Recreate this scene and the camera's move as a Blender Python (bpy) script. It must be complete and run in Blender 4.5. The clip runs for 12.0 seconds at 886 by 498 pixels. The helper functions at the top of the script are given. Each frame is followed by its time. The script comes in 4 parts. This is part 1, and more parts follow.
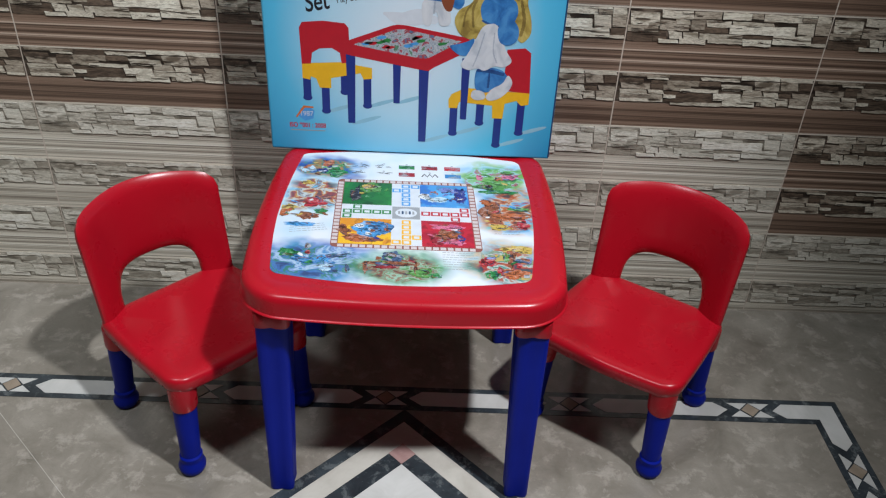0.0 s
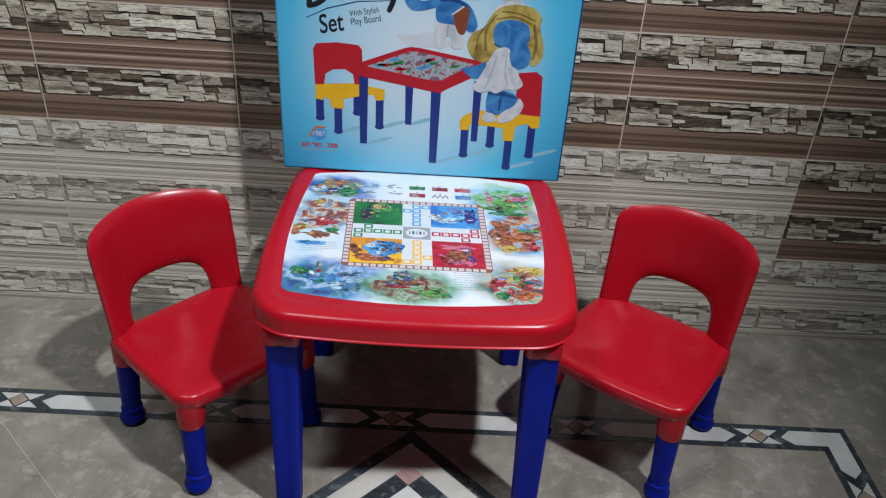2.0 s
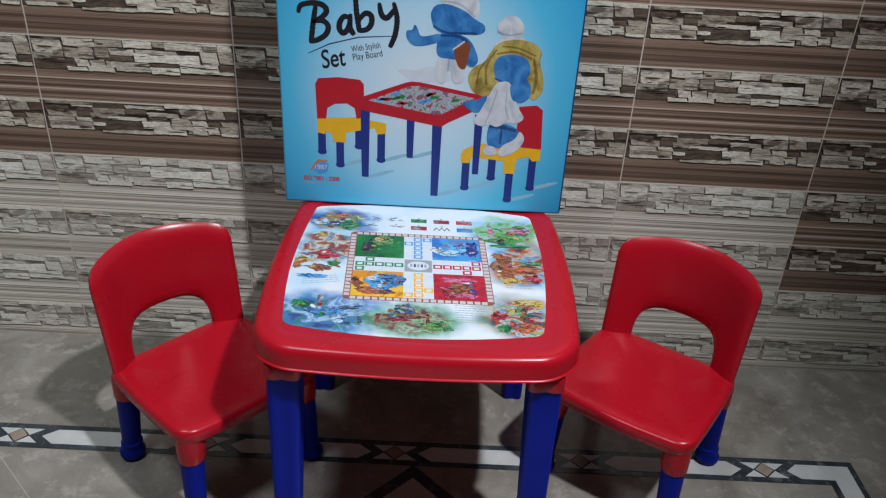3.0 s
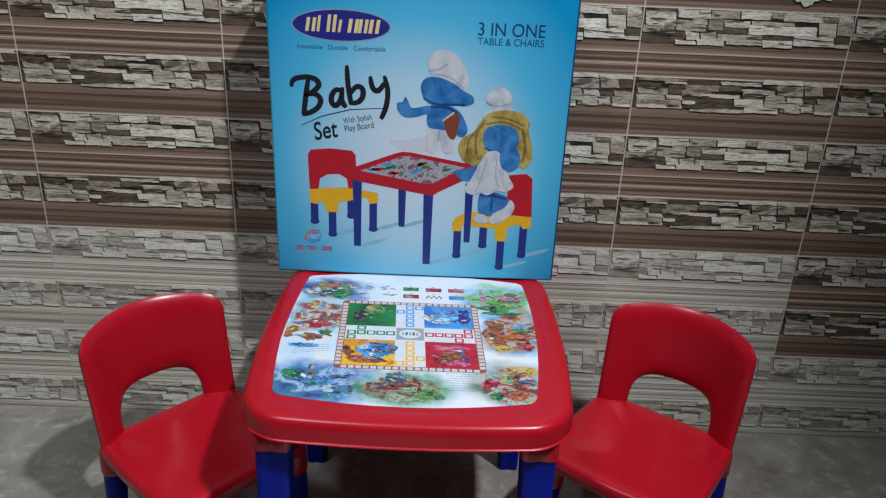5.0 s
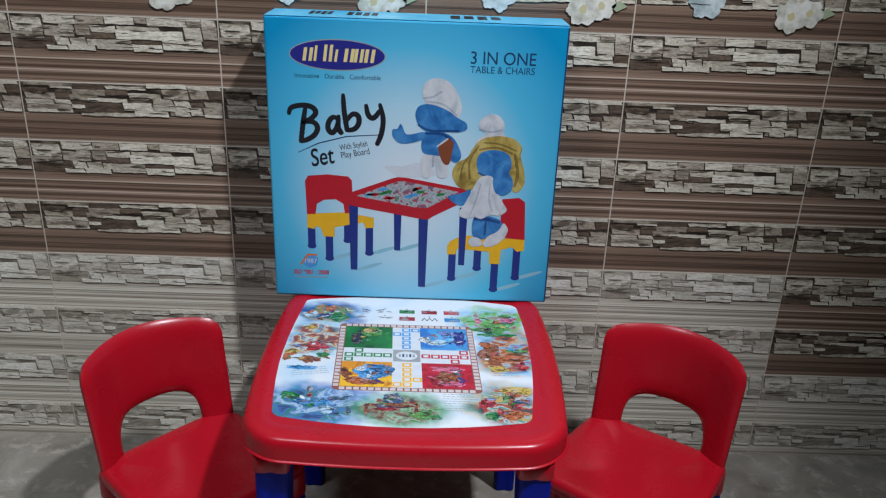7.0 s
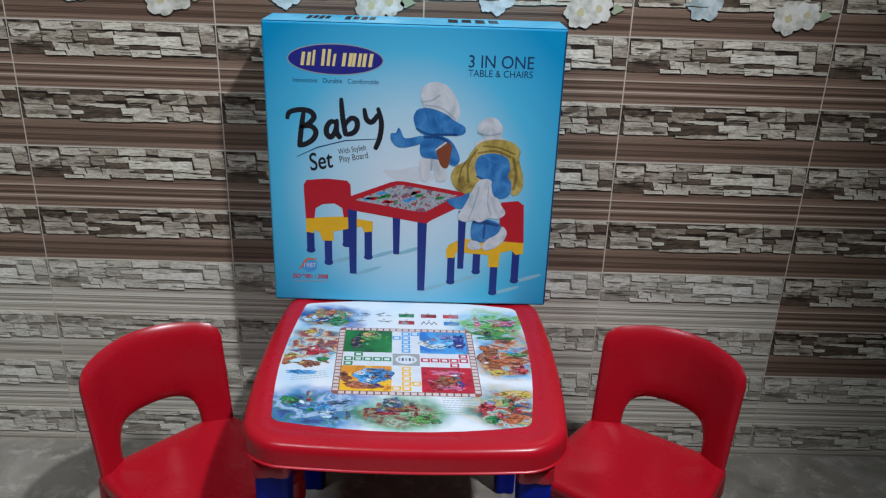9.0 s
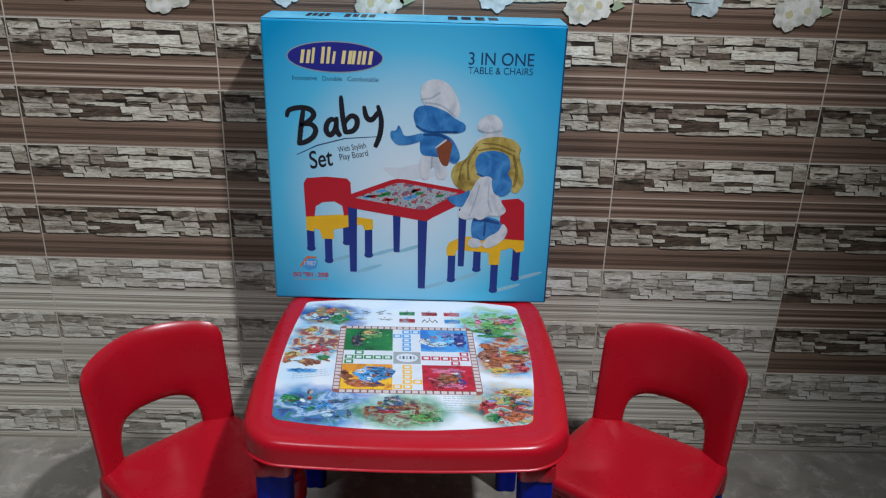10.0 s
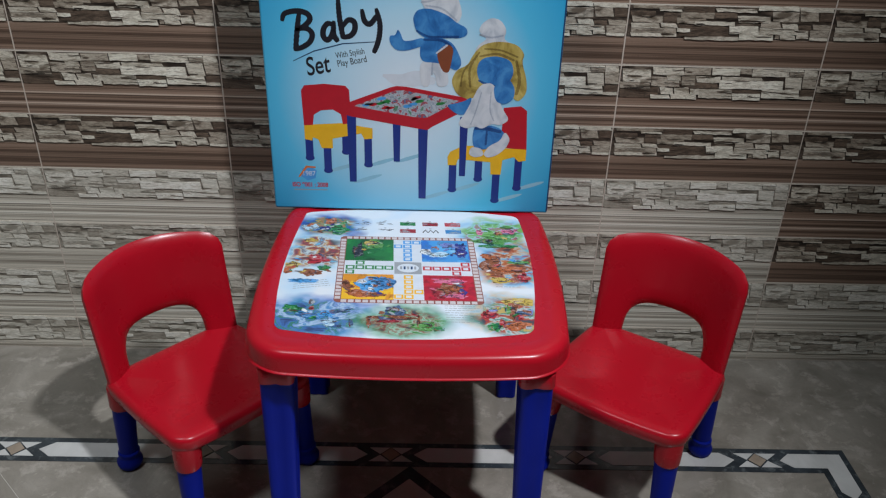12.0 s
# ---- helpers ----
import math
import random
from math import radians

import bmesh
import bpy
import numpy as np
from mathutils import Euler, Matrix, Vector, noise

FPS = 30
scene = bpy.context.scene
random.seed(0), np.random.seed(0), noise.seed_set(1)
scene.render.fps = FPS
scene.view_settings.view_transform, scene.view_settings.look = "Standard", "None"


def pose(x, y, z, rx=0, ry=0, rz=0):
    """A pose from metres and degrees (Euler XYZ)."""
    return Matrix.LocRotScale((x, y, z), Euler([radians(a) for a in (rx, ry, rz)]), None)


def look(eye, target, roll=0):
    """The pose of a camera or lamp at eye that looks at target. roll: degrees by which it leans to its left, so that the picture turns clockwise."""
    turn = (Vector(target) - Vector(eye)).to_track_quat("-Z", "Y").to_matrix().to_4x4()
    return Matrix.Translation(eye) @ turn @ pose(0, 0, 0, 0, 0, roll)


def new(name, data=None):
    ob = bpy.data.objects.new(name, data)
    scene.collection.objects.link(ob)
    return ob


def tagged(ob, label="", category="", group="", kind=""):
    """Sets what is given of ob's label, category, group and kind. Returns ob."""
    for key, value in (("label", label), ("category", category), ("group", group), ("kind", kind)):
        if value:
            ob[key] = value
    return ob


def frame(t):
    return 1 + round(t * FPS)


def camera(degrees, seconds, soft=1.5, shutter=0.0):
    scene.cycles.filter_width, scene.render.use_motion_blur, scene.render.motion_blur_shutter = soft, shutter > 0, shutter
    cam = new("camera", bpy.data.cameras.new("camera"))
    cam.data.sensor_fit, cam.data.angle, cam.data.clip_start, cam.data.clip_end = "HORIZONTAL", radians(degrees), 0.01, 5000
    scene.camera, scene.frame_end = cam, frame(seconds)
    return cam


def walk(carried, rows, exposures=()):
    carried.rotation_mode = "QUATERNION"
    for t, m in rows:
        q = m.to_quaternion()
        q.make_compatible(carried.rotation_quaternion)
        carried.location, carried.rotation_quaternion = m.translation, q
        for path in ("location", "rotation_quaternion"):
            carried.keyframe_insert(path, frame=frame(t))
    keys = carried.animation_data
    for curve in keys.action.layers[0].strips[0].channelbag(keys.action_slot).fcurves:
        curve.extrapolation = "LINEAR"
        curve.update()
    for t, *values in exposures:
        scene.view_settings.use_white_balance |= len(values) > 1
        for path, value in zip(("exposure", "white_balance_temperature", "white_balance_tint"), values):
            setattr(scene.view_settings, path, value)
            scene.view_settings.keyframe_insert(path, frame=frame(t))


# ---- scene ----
cam = camera(57.7, 12.0, soft=1.2)
PATH = [
    (0, (-0.075, -1.566, 1.163), (-0.034, 0.106, 0.067), 3.0),
    (0.5, (-0.082, -1.569, 1.162), (-0.04, 0.108, 0.071), 3.2),
    (1, (-0.087, -1.571, 1.162), (-0.045, 0.109, 0.077), 3.8),
    (1.5, (-0.089, -1.571, 1.162), (-0.048, 0.113, 0.084), 3.8),
    (2, (-0.089, -1.573, 1.16), (-0.056, 0.131, 0.113), 3.6),
    (2.5, (-0.089, -1.572, 1.158), (-0.06, 0.144, 0.131), 3.5),
    (3, (-0.086, -1.572, 1.162), (-0.065, 0.172, 0.182), 3.2),
    (5, (-0.072, -1.577, 1.159), (-0.057, 0.246, 0.336), 2.5),
    (5.5, (-0.074, -1.583, 1.163), (-0.055, 0.258, 0.383), 2.4),
    (6, (-0.08, -1.593, 1.169), (-0.06, 0.25, 0.393), 2.3),
    (6.5, (-0.08, -1.604, 1.17), (-0.052, 0.241, 0.398), 2.3),
    (7, (-0.076, -1.605, 1.169), (-0.046, 0.241, 0.402), 2.2),
    (9, (-0.075, -1.604, 1.172), (-0.044, 0.245, 0.409), 1.9),
    (9.5, (-0.075, -1.605, 1.173), (-0.044, 0.245, 0.413), 1.8),
    (10, (-0.075, -1.601, 1.171), (-0.045, 0.245, 0.403), 1.7),
    (10.5, (-0.075, -1.6, 1.17), (-0.046, 0.219, 0.341), 1.7),
    (11, (-0.077, -1.597, 1.171), (-0.044, 0.192, 0.278), 1.7),
    (11.5, (-0.073, -1.589, 1.166), (-0.042, 0.182, 0.238), 1.6),
    (12, (-0.076, -1.588, 1.164), (-0.042, 0.161, 0.196), 1.7),
]
walk(cam, [(t, look(eye, target, roll)) for t, eye, target, roll in PATH], [(0, -0.04, 6500, 10), (1.5, -0.07, 6420, 10), (2.5, -0.16, 6300, 10), (5.0, -0.25, 6200, 10), (9.5, -0.27, 6170, 10), (10.5, -0.30, 6230, 10), (12, -0.33, 6330, 10)])

# ---- light ----
LAMP = (1.10, -1.52, 3.40)
world = bpy.data.worlds.new("room_air")
scene.world = world
world.use_nodes = True
world.node_tree.nodes["Background"].inputs[0].default_value = (0.75, 0.85, 1.0, 1)
world.node_tree.nodes["Background"].inputs[1].default_value = 0.002


# Added fill light, set where it balances the brightness; no known source.
FILL_AT = (-1.05, -1.40, 3.41)


def downlight(name, at, aim, power, wide, blend, size, colour):
    """A recessed ceiling downlight with a soft-edged beam."""
    data = bpy.data.lights.new(name, "SPOT")
    data.energy, data.color, data.shadow_soft_size = power, colour, size
    data.spot_size, data.spot_blend = radians(wide), blend
    new(name, data).matrix_world = look(at, aim)


# Placed from the cast shadows; its narrow beam stands in for shade on the right.
downlight("ceiling_lamp_light", LAMP, (-1.18, -0.25, 0.43), 650, 68.0, 0.77, 0.085, (0.915, 0.942, 0.99))
panel = bpy.data.lights.new("fill_light", "AREA")
panel.shape, panel.size, panel.energy, panel.color = "DISK", 0.6, 48, (0.85, 0.93, 1.0)
new("fill_light", panel).matrix_world = pose(*FILL_AT)


# ---- materials ----
def material(name, colour=(0.5, 0.5, 0.5), rough=0.5, metal=0.0):
    m = bpy.data.materials.new(name)
    m.use_nodes = True
    b = m.node_tree.nodes["Principled BSDF"]
    b.inputs["Base Color"].default_value = (*colour, 1)
    b.inputs["Roughness"].default_value = rough
    b.inputs["Metallic"].default_value = metal
    return m


def node(m, kind, **values):
    n = m.node_tree.nodes.new(kind)
    for key, value in values.items():
        n.inputs[key].default_value = value
    return n


def link(m, a, b):
    m.node_tree.links.new(a, b)


def ramp(m, fac, stops, smooth=True):
    n = m.node_tree.nodes.new("ShaderNodeValToRGB")
    if not smooth:
        n.color_ramp.interpolation = "CONSTANT"
    els = n.color_ramp.elements
    while len(els) < len(stops):
        els.new(0.5)
    for e, (p, c) in zip(els, stops):
        e.position, e.color = p, (*c, 1)
    link(m, fac, n.inputs[0])
    return n.outputs[0]


def coords(m, scale=(1, 1, 1), kind="Object", offset=(0, 0, 0)):
    t = m.node_tree.nodes.new("ShaderNodeTexCoord")
    mp = m.node_tree.nodes.new("ShaderNodeMapping")
    mp.inputs["Scale"].default_value = scale
    mp.inputs["Location"].default_value = offset
    link(m, t.outputs[kind], mp.inputs[0])
    return mp.outputs[0]


def noise_of(m, vec, scale, detail=4, rough=0.55, distort=0.0):
    n = node(m, "ShaderNodeTexNoise", Scale=scale, Detail=detail, Roughness=rough, Distortion=distort)
    link(m, vec, n.inputs["Vector"])
    return n.outputs["Fac"]


def mix(m, fac, a, b, mode="MIX"):
    n = m.node_tree.nodes.new("ShaderNodeMix")
    n.data_type, n.blend_type = "RGBA", mode
    for value, socket in ((fac, n.inputs[0]), (a, n.inputs[6]), (b, n.inputs[7])):
        if isinstance(value, (int, float)):
            socket.default_value = value
        elif isinstance(value, tuple):
            socket.default_value = (*value, 1)
        else:
            link(m, value, socket)
    return n.outputs[2]


def base(m, colour):
    link(m, colour, m.node_tree.nodes["Principled BSDF"].inputs["Base Color"])


def roughness(m, fac, low, high):
    n = node(m, "ShaderNodeMapRange")
    n.inputs[3].default_value, n.inputs[4].default_value = low, high
    link(m, fac, n.inputs[0])
    link(m, n.outputs[0], m.node_tree.nodes["Principled BSDF"].inputs["Roughness"])


def bump(m, fac, strength, distance):
    n = node(m, "ShaderNodeBump", Strength=strength, Distance=distance)
    link(m, fac, n.inputs["Height"])
    link(m, n.outputs[0], m.node_tree.nodes["Principled BSDF"].inputs["Normal"])


def plastic(name, a, b, rough):
    m = material(name, a, rough)
    v = coords(m)
    big = noise_of(m, v, 7.0, 3)
    fine = noise_of(m, v, 420.0, 2)
    base(m, ramp(m, big, [(0.3, a), (0.75, b)]))
    roughness(m, noise_of(m, v, 22.0, 5), rough - 0.05, rough + 0.08)
    bump(m, fine, 0.05, 0.0006)
    return m


RED = plastic("red_plastic", (0.37, 0.004, 0.012), (0.42, 0.005, 0.016), 0.27)
RED.node_tree.nodes["Principled BSDF"].inputs["Specular IOR Level"].default_value = 0.36
BLUE = plastic("blue_plastic", (0.002, 0.009, 0.20), (0.003, 0.013, 0.27), 0.44)
BLUE.node_tree.nodes["Principled BSDF"].inputs["Specular IOR Level"].default_value = 0.12


def stripe_material(name, dark, middle, light, seed):
    """Straight printed lines across the tile, from its foot to its top."""
    m = material(name, rough=0.34)
    rnd = random.Random(seed)
    sep = m.node_tree.nodes.new("ShaderNodeSeparateXYZ")
    wav = noise_of(m, coords(m, (2.2, 1, 14)), 1.0, 3)
    shift = node(m, "ShaderNodeMath")
    shift.operation, shift.inputs[1].default_value = "MULTIPLY", 0.0035
    link(m, wav, shift.inputs[0])
    link(m, coords(m), sep.inputs[0])
    high = node(m, "ShaderNodeMath")
    high.operation = "ADD"
    link(m, sep.outputs["Z"], high.inputs[0])
    link(m, shift.outputs[0], high.inputs[1])
    where = node(m, "ShaderNodeMapRange")
    where.inputs[1].default_value, where.inputs[2].default_value = 0.0, 0.25
    link(m, high.outputs[0], where.inputs[0])
    stops = []
    for lo, hi, n, busy in ((0.0, 0.26, 15, 0.75), (0.49, 0.76, 16, 1.0)):
        for i in range(n):
            p = lo + (hi - lo) * (i + rnd.uniform(0, 0.7)) / n
            w = rnd.choice((0.1, 0.9, 0.35, 0.5, 0.45, 0.05)) if rnd.random() < busy else rnd.uniform(0.32, 0.5)
            c = tuple(d + (q - d) * w * 2 if w < 0.5 else q + (l - q) * (2 * w - 1) for d, q, l in zip(dark, middle, light))
            stops.append((p, c))
    col = ramp(m, where.outputs[0], stops)
    fine = noise_of(m, coords(m, (0.8, 1, 420)), 1.0, 4, 0.7)
    base(m, mix(m, 0.8, col, ramp(m, fine, [(0.40, (0.20, 0.16, 0.14)), (0.47, (0.74, 0.71, 0.69)), (0.55, (1, 1, 1))]), "MULTIPLY"))
    bump(m, fine, 0.10, 0.0006)
    return m


def stone_material(name, stops, dirt):
    """Printed split stone: blotches, long ragged streaks and fine grain over the stone's own tone."""
    m = material(name, rough=0.42)
    g = m.node_tree.nodes.new("ShaderNodeNewGeometry")
    grain = noise_of(m, coords(m, (1, 1, 2.4)), 130.0, 5, 0.7, 0.6)
    patch = noise_of(m, coords(m, (1, 1, 4.5)), 15.0, 7, 0.75, 1.2)
    streak = noise_of(m, coords(m, (1, 1, 7.0)), 34.0, 5, 0.6, 2.2)
    col = ramp(m, g.outputs["Random Per Island"], stops)
    pale = tuple(min(0.9, 1.16 * c) for c in stops[-1][1])
    col = mix(m, ramp(m, patch, [(0.52, (0, 0, 0)), (0.66, (0.7, 0.7, 0.7))]), col, pale)
    col = mix(m, ramp(m, patch, [(0.37, (0.9, 0.9, 0.9)), (0.44, (0.5, 0.5, 0.5)), (0.50, (0, 0, 0))]), col, dirt)
    col = mix(m, ramp(m, streak, [(0.36, (0.85, 0.85, 0.85)), (0.42, (0.25, 0.25, 0.25)), (0.47, (0, 0, 0))]), col, dirt)
    base(m, mix(m, ramp(m, grain, [(0.36, (0.42, 0.42, 0.42)), (0.52, (0, 0, 0))]), col, dirt))
    bump(m, grain, 0.25, 0.0010)
    return m


STRIPE_DARK = stripe_material("brown_banded_glaze", (0.070, 0.041, 0.027), (0.300, 0.203, 0.146), (0.72, 0.57, 0.45), 3)
STRIPE_LIGHT = stripe_material("cream_banded_glaze", (0.36, 0.32, 0.255), (0.73, 0.68, 0.57), (0.88, 0.85, 0.74), 3)
STONES_DARK = [stone_material("ledge_stone_print_" + n, [(0.0, a), (1.0, b)], d) for n, a, b, d in (
    ("umber", (0.105, 0.072, 0.050), (0.19, 0.138, 0.098), (0.04, 0.028, 0.020)), ("taupe", (0.34, 0.285, 0.215), (0.50, 0.435, 0.345), (0.115, 0.085, 0.058)),
    ("sand", (0.56, 0.505, 0.405), (0.70, 0.64, 0.52), (0.20, 0.160, 0.112)), ("cream", (0.72, 0.67, 0.545), (0.84, 0.785, 0.655), (0.36, 0.31, 0.235)))]
STONES_PALE = [stone_material("ledge_stone_print_" + n, [(0.0, a), (1.0, b)], d) for n, a, b, d in (
    ("dove", (0.34, 0.30, 0.24), (0.46, 0.415, 0.34), (0.18, 0.155, 0.118)), ("pebble", (0.52, 0.48, 0.395), (0.64, 0.595, 0.50), (0.26, 0.23, 0.18)),
    ("shell", (0.66, 0.625, 0.525), (0.76, 0.72, 0.62), (0.36, 0.325, 0.26)), ("chalk", (0.77, 0.735, 0.635), (0.86, 0.82, 0.72), (0.50, 0.455, 0.37)))]
GAP_DARK = material("dark_gap_glaze", (0.03, 0.02, 0.014), 0.5)
base(GAP_DARK, ramp(GAP_DARK, noise_of(GAP_DARK, coords(GAP_DARK, (1, 1, 3)), 24, 4, 0.6), [(0.42, (0.024, 0.016, 0.011)), (0.53, (0.075, 0.054, 0.038)), (0.66, (0.18, 0.14, 0.105))]))
GAP_LIGHT = material("grey_gap_glaze", (0.26, 0.23, 0.18), 0.5)
base(GAP_LIGHT, ramp(GAP_LIGHT, noise_of(GAP_LIGHT, coords(GAP_LIGHT, (1, 1, 3)), 24, 4, 0.6), [(0.38, (0.13, 0.11, 0.085)), (0.50, (0.27, 0.24, 0.19)), (0.64, (0.44, 0.40, 0.33))]))
LINE = material("cream_line_glaze", (0.60, 0.54, 0.45), 0.4)
GROUT = material("beige_grout", (0.56, 0.48, 0.40), 0.8)
bump(GROUT, noise_of(GROUT, coords(GROUT), 300, 3), 0.4, 0.001)

# For the unseen walls and ceiling; kept dull to hold down bounced light.
PLASTER = material("painted_plaster", (0.62, 0.60, 0.56), 0.8)
pv = coords(PLASTER)
base(PLASTER, ramp(PLASTER, noise_of(PLASTER, pv, 2.5, 5), [(0.3, (0.23, 0.21, 0.185)), (0.7, (0.29, 0.27, 0.24))]))
bump(PLASTER, noise_of(PLASTER, pv, 160, 3), 0.2, 0.002)


def marble(name, low, mid, high, vein, rough=0.16, scale=9.0, spots=True):
    m = material(name, mid, rough)
    v = coords(m)
    big = noise_of(m, v, scale, 7, 0.62, 0.6)
    col = ramp(m, big, [(0.30, low), (0.5, mid), (0.70, high)])
    if spots:
        patch = noise_of(m, v, scale * 2.6, 8, 0.7, 0.3)
        col = mix(m, ramp(m, patch, [(0.53, (0, 0, 0)), (0.585, (0.26, 0.26, 0.26)), (0.66, (0.48, 0.48, 0.48))]), col, vein)
        crack = noise_of(m, coords(m, (1, 1.6, 1)), 14, 8, 0.7, 2.0)
        col = mix(m, ramp(m, crack, [(0.48, (0, 0, 0)), (0.5, (0.25, 0.25, 0.25)), (0.52, (0, 0, 0))]), col, low)
    base(m, col)
    roughness(m, noise_of(m, v, 30, 4), rough - 0.04, rough + 0.14)
    return m


FLOOR_STONE = marble("beige_brown_marble", (0.165, 0.148, 0.121), (0.24, 0.216, 0.18), (0.305, 0.278, 0.236), (0.46, 0.42, 0.365))
WHITE_STONE = marble("white_marble", (0.44, 0.435, 0.41), (0.51, 0.505, 0.48), (0.57, 0.565, 0.54), (0.44, 0.44, 0.42), 0.18, 12, False)
CREAM_STONE = marble("cream_marble", (0.38, 0.355, 0.305), (0.45, 0.425, 0.375), (0.51, 0.485, 0.43), (0.4, 0.37, 0.3), 0.18, 12, False)
BLACK_STONE = marble("dark_green_black_marble", (0.018, 0.022, 0.026), (0.032, 0.040, 0.046), (0.05, 0.062, 0.07), (0.2, 0.22, 0.22), 0.14, 14)
TAN_STONE = marble("tan_marble", (0.22, 0.175, 0.130), (0.28, 0.225, 0.170), (0.34, 0.275, 0.21), (0.5, 0.4, 0.3), 0.18, 20, False)
PINK_STONE = marble("pink_marble", (0.27, 0.15, 0.14), (0.34, 0.21, 0.195), (0.42, 0.29, 0.265), (0.5, 0.4, 0.3), 0.18, 20, False)


def ink(name, colour, rough=0.42):
    m = material(name, colour, rough)
    f = noise_of(m, coords(m), 55, 4)
    base(m, mix(m, ramp(m, f, [(0.35, (0.25, 0.25, 0.25)), (0.65, (0, 0, 0))]), colour, tuple(0.72 * c for c in colour)))
    return m


INK_BLACK = ink("black_ink", (0.012, 0.012, 0.018))
INK_NAVY = ink("navy_ink", (0.020, 0.022, 0.22))
INK_SLATE = ink("slate_ink", (0.012, 0.05, 0.13))
INK_RED = ink("red_ink", (0.46, 0.010, 0.022))
INK_DARKRED = ink("dark_red_ink", (0.30, 0.008, 0.018))
INK_YELLOW = ink("yellow_ink", (0.80, 0.44, 0.012))
LOGO_GOLD = ink("pale_gold_ink", (0.78, 0.64, 0.27))
INK_BLUE = ink("blue_ink", (0.010, 0.030, 0.21))
INK_SKY = ink("sky_blue_ink", (0.06, 0.30, 0.66))
INK_BLUEGREY = ink("soft_blue_ink", (0.035, 0.20, 0.46))
INK_SHADE = ink("pale_shadow_ink", (0.26, 0.50, 0.63))
INK_WHITE = ink("white_ink", (0.61, 0.655, 0.71))
INK_GREEN = ink("green_ink", (0.02, 0.20, 0.045))
INK_BROWN = ink("brown_ink", (0.22, 0.06, 0.025))
INK_ORANGE = ink("orange_ink", (0.62, 0.16, 0.03))


def painted(name, dark, colour, light):
    """A softly shaded print colour."""
    m = material(name, colour, 0.42)
    f = noise_of(m, coords(m, (1, 1, 0.7)), 38, 4, 0.55, 0.8)
    base(m, ramp(m, f, [(0.36, dark), (0.48, colour), (0.62, light)]))
    return m


FIGURE_BLUE = painted("figure_blue_print", (0.016, 0.105, 0.31), (0.03, 0.165, 0.43), (0.06, 0.24, 0.52))
FIGURE_GOLD = painted("figure_gold_print", (0.22, 0.15, 0.035), (0.40, 0.30, 0.07), (0.52, 0.41, 0.13))
HAIR_SHADE = painted("figure_hair_shade_print", (0.13, 0.085, 0.02), (0.20, 0.14, 0.035), (0.27, 0.19, 0.05))
HAT_SHADE = painted("figure_hat_shade_print", (0.30, 0.34, 0.40), (0.36, 0.40, 0.46), (0.42, 0.46, 0.51))
SKIN_SHADE = painted("figure_skin_shade_print", (0.006, 0.04, 0.16), (0.010, 0.06, 0.20), (0.015, 0.08, 0.25))
FIGURE_WHITE = painted("figure_white_print", (0.44, 0.475, 0.52), (0.55, 0.575, 0.61), (0.62, 0.64, 0.665))
INK_GREY = ink("grey_ink", (0.30, 0.32, 0.34))


def picture(name, colours, scale, seed):
    """A busy printed picture: patches of several inks that run into one another."""
    m = material(name, colours[0], 0.35)
    v = coords(m, (1, 1, 1), "Object", (seed, 2 * seed, 0))
    f = noise_of(m, v, scale, 3, 0.5, 0.5)
    n = len(colours)
    stops = []
    for i, c in enumerate(colours):
        p = 0.30 + 0.40 * i / n
        stops += [(p, c), (p + 0.30 / n, c)]
    col = ramp(m, f, stops)
    fine = noise_of(m, v, scale * 4, 3, 0.6, 0.8)
    base(m, mix(m, ramp(m, fine, [(0.54, (0, 0, 0)), (0.64, (0.5, 0.5, 0.5))]), col, tuple(0.3 * c for c in colours[-1])))
    return m


def sketch(name, colour):
    """Brushed print: one ink that runs lighter and darker in strokes."""
    m = material(name, colour, 0.38)
    v = coords(m, (1, 1.5, 1))
    f = noise_of(m, v, 85, 5, 0.65, 1.1)
    dark = tuple(0.20 * c for c in colour)
    light = tuple(c + (0.70 - c) * 0.28 for c in colour)
    base(m, ramp(m, f, [(0.41, dark), (0.47, colour), (0.55, colour), (0.63, light)]))
    return m


# ---- building helpers ----
def part(name, bm, mat, parent=None, label="", smooth=False):
    me = bpy.data.meshes.new(name)
    bmesh.ops.recalc_face_normals(bm, faces=bm.faces)
    bm.to_mesh(me)
    bm.free()
    for m in mat if isinstance(mat, (list, tuple)) else [mat]:
        me.materials.append(m)
    if smooth:
        for p in me.polygons:
            p.use_smooth = True
        me.set_sharp_from_angle(angle=radians(38))
    ob = new(name, me)
    ob.parent = parent
    if label:
        ob["label"] = label
    return ob


def empty(name, m, label, category, group=""):
    ob = new(name)
    ob.empty_display_size = 0.05
    ob.matrix_world = m
    return tagged(ob, label, category, group)


def box_into(bm, x0, x1, y0, y1, z0, z1, mi=0):
    vs = [bm.verts.new((x, y, z)) for z in (z0, z1) for x, y in ((x0, y0), (x1, y0), (x1, y1), (x0, y1))]
    for f in ((3, 2, 1, 0), (4, 5, 6, 7), (0, 1, 5, 4), (1, 2, 6, 5), (2, 3, 7, 6), (3, 0, 4, 7)):
        bm.faces.new([vs[i] for i in f]).material_index = mi


def slab(x0, x1, y0, y1, z0, z1, bevel=0.0):
    bm = bmesh.new()
    box_into(bm, x0, x1, y0, y1, z0, z1)
    if bevel:
        bmesh.ops.bevel(bm, geom=bm.edges[:], offset=bevel, segments=3, profile=0.5, affect="EDGES")
    return bm


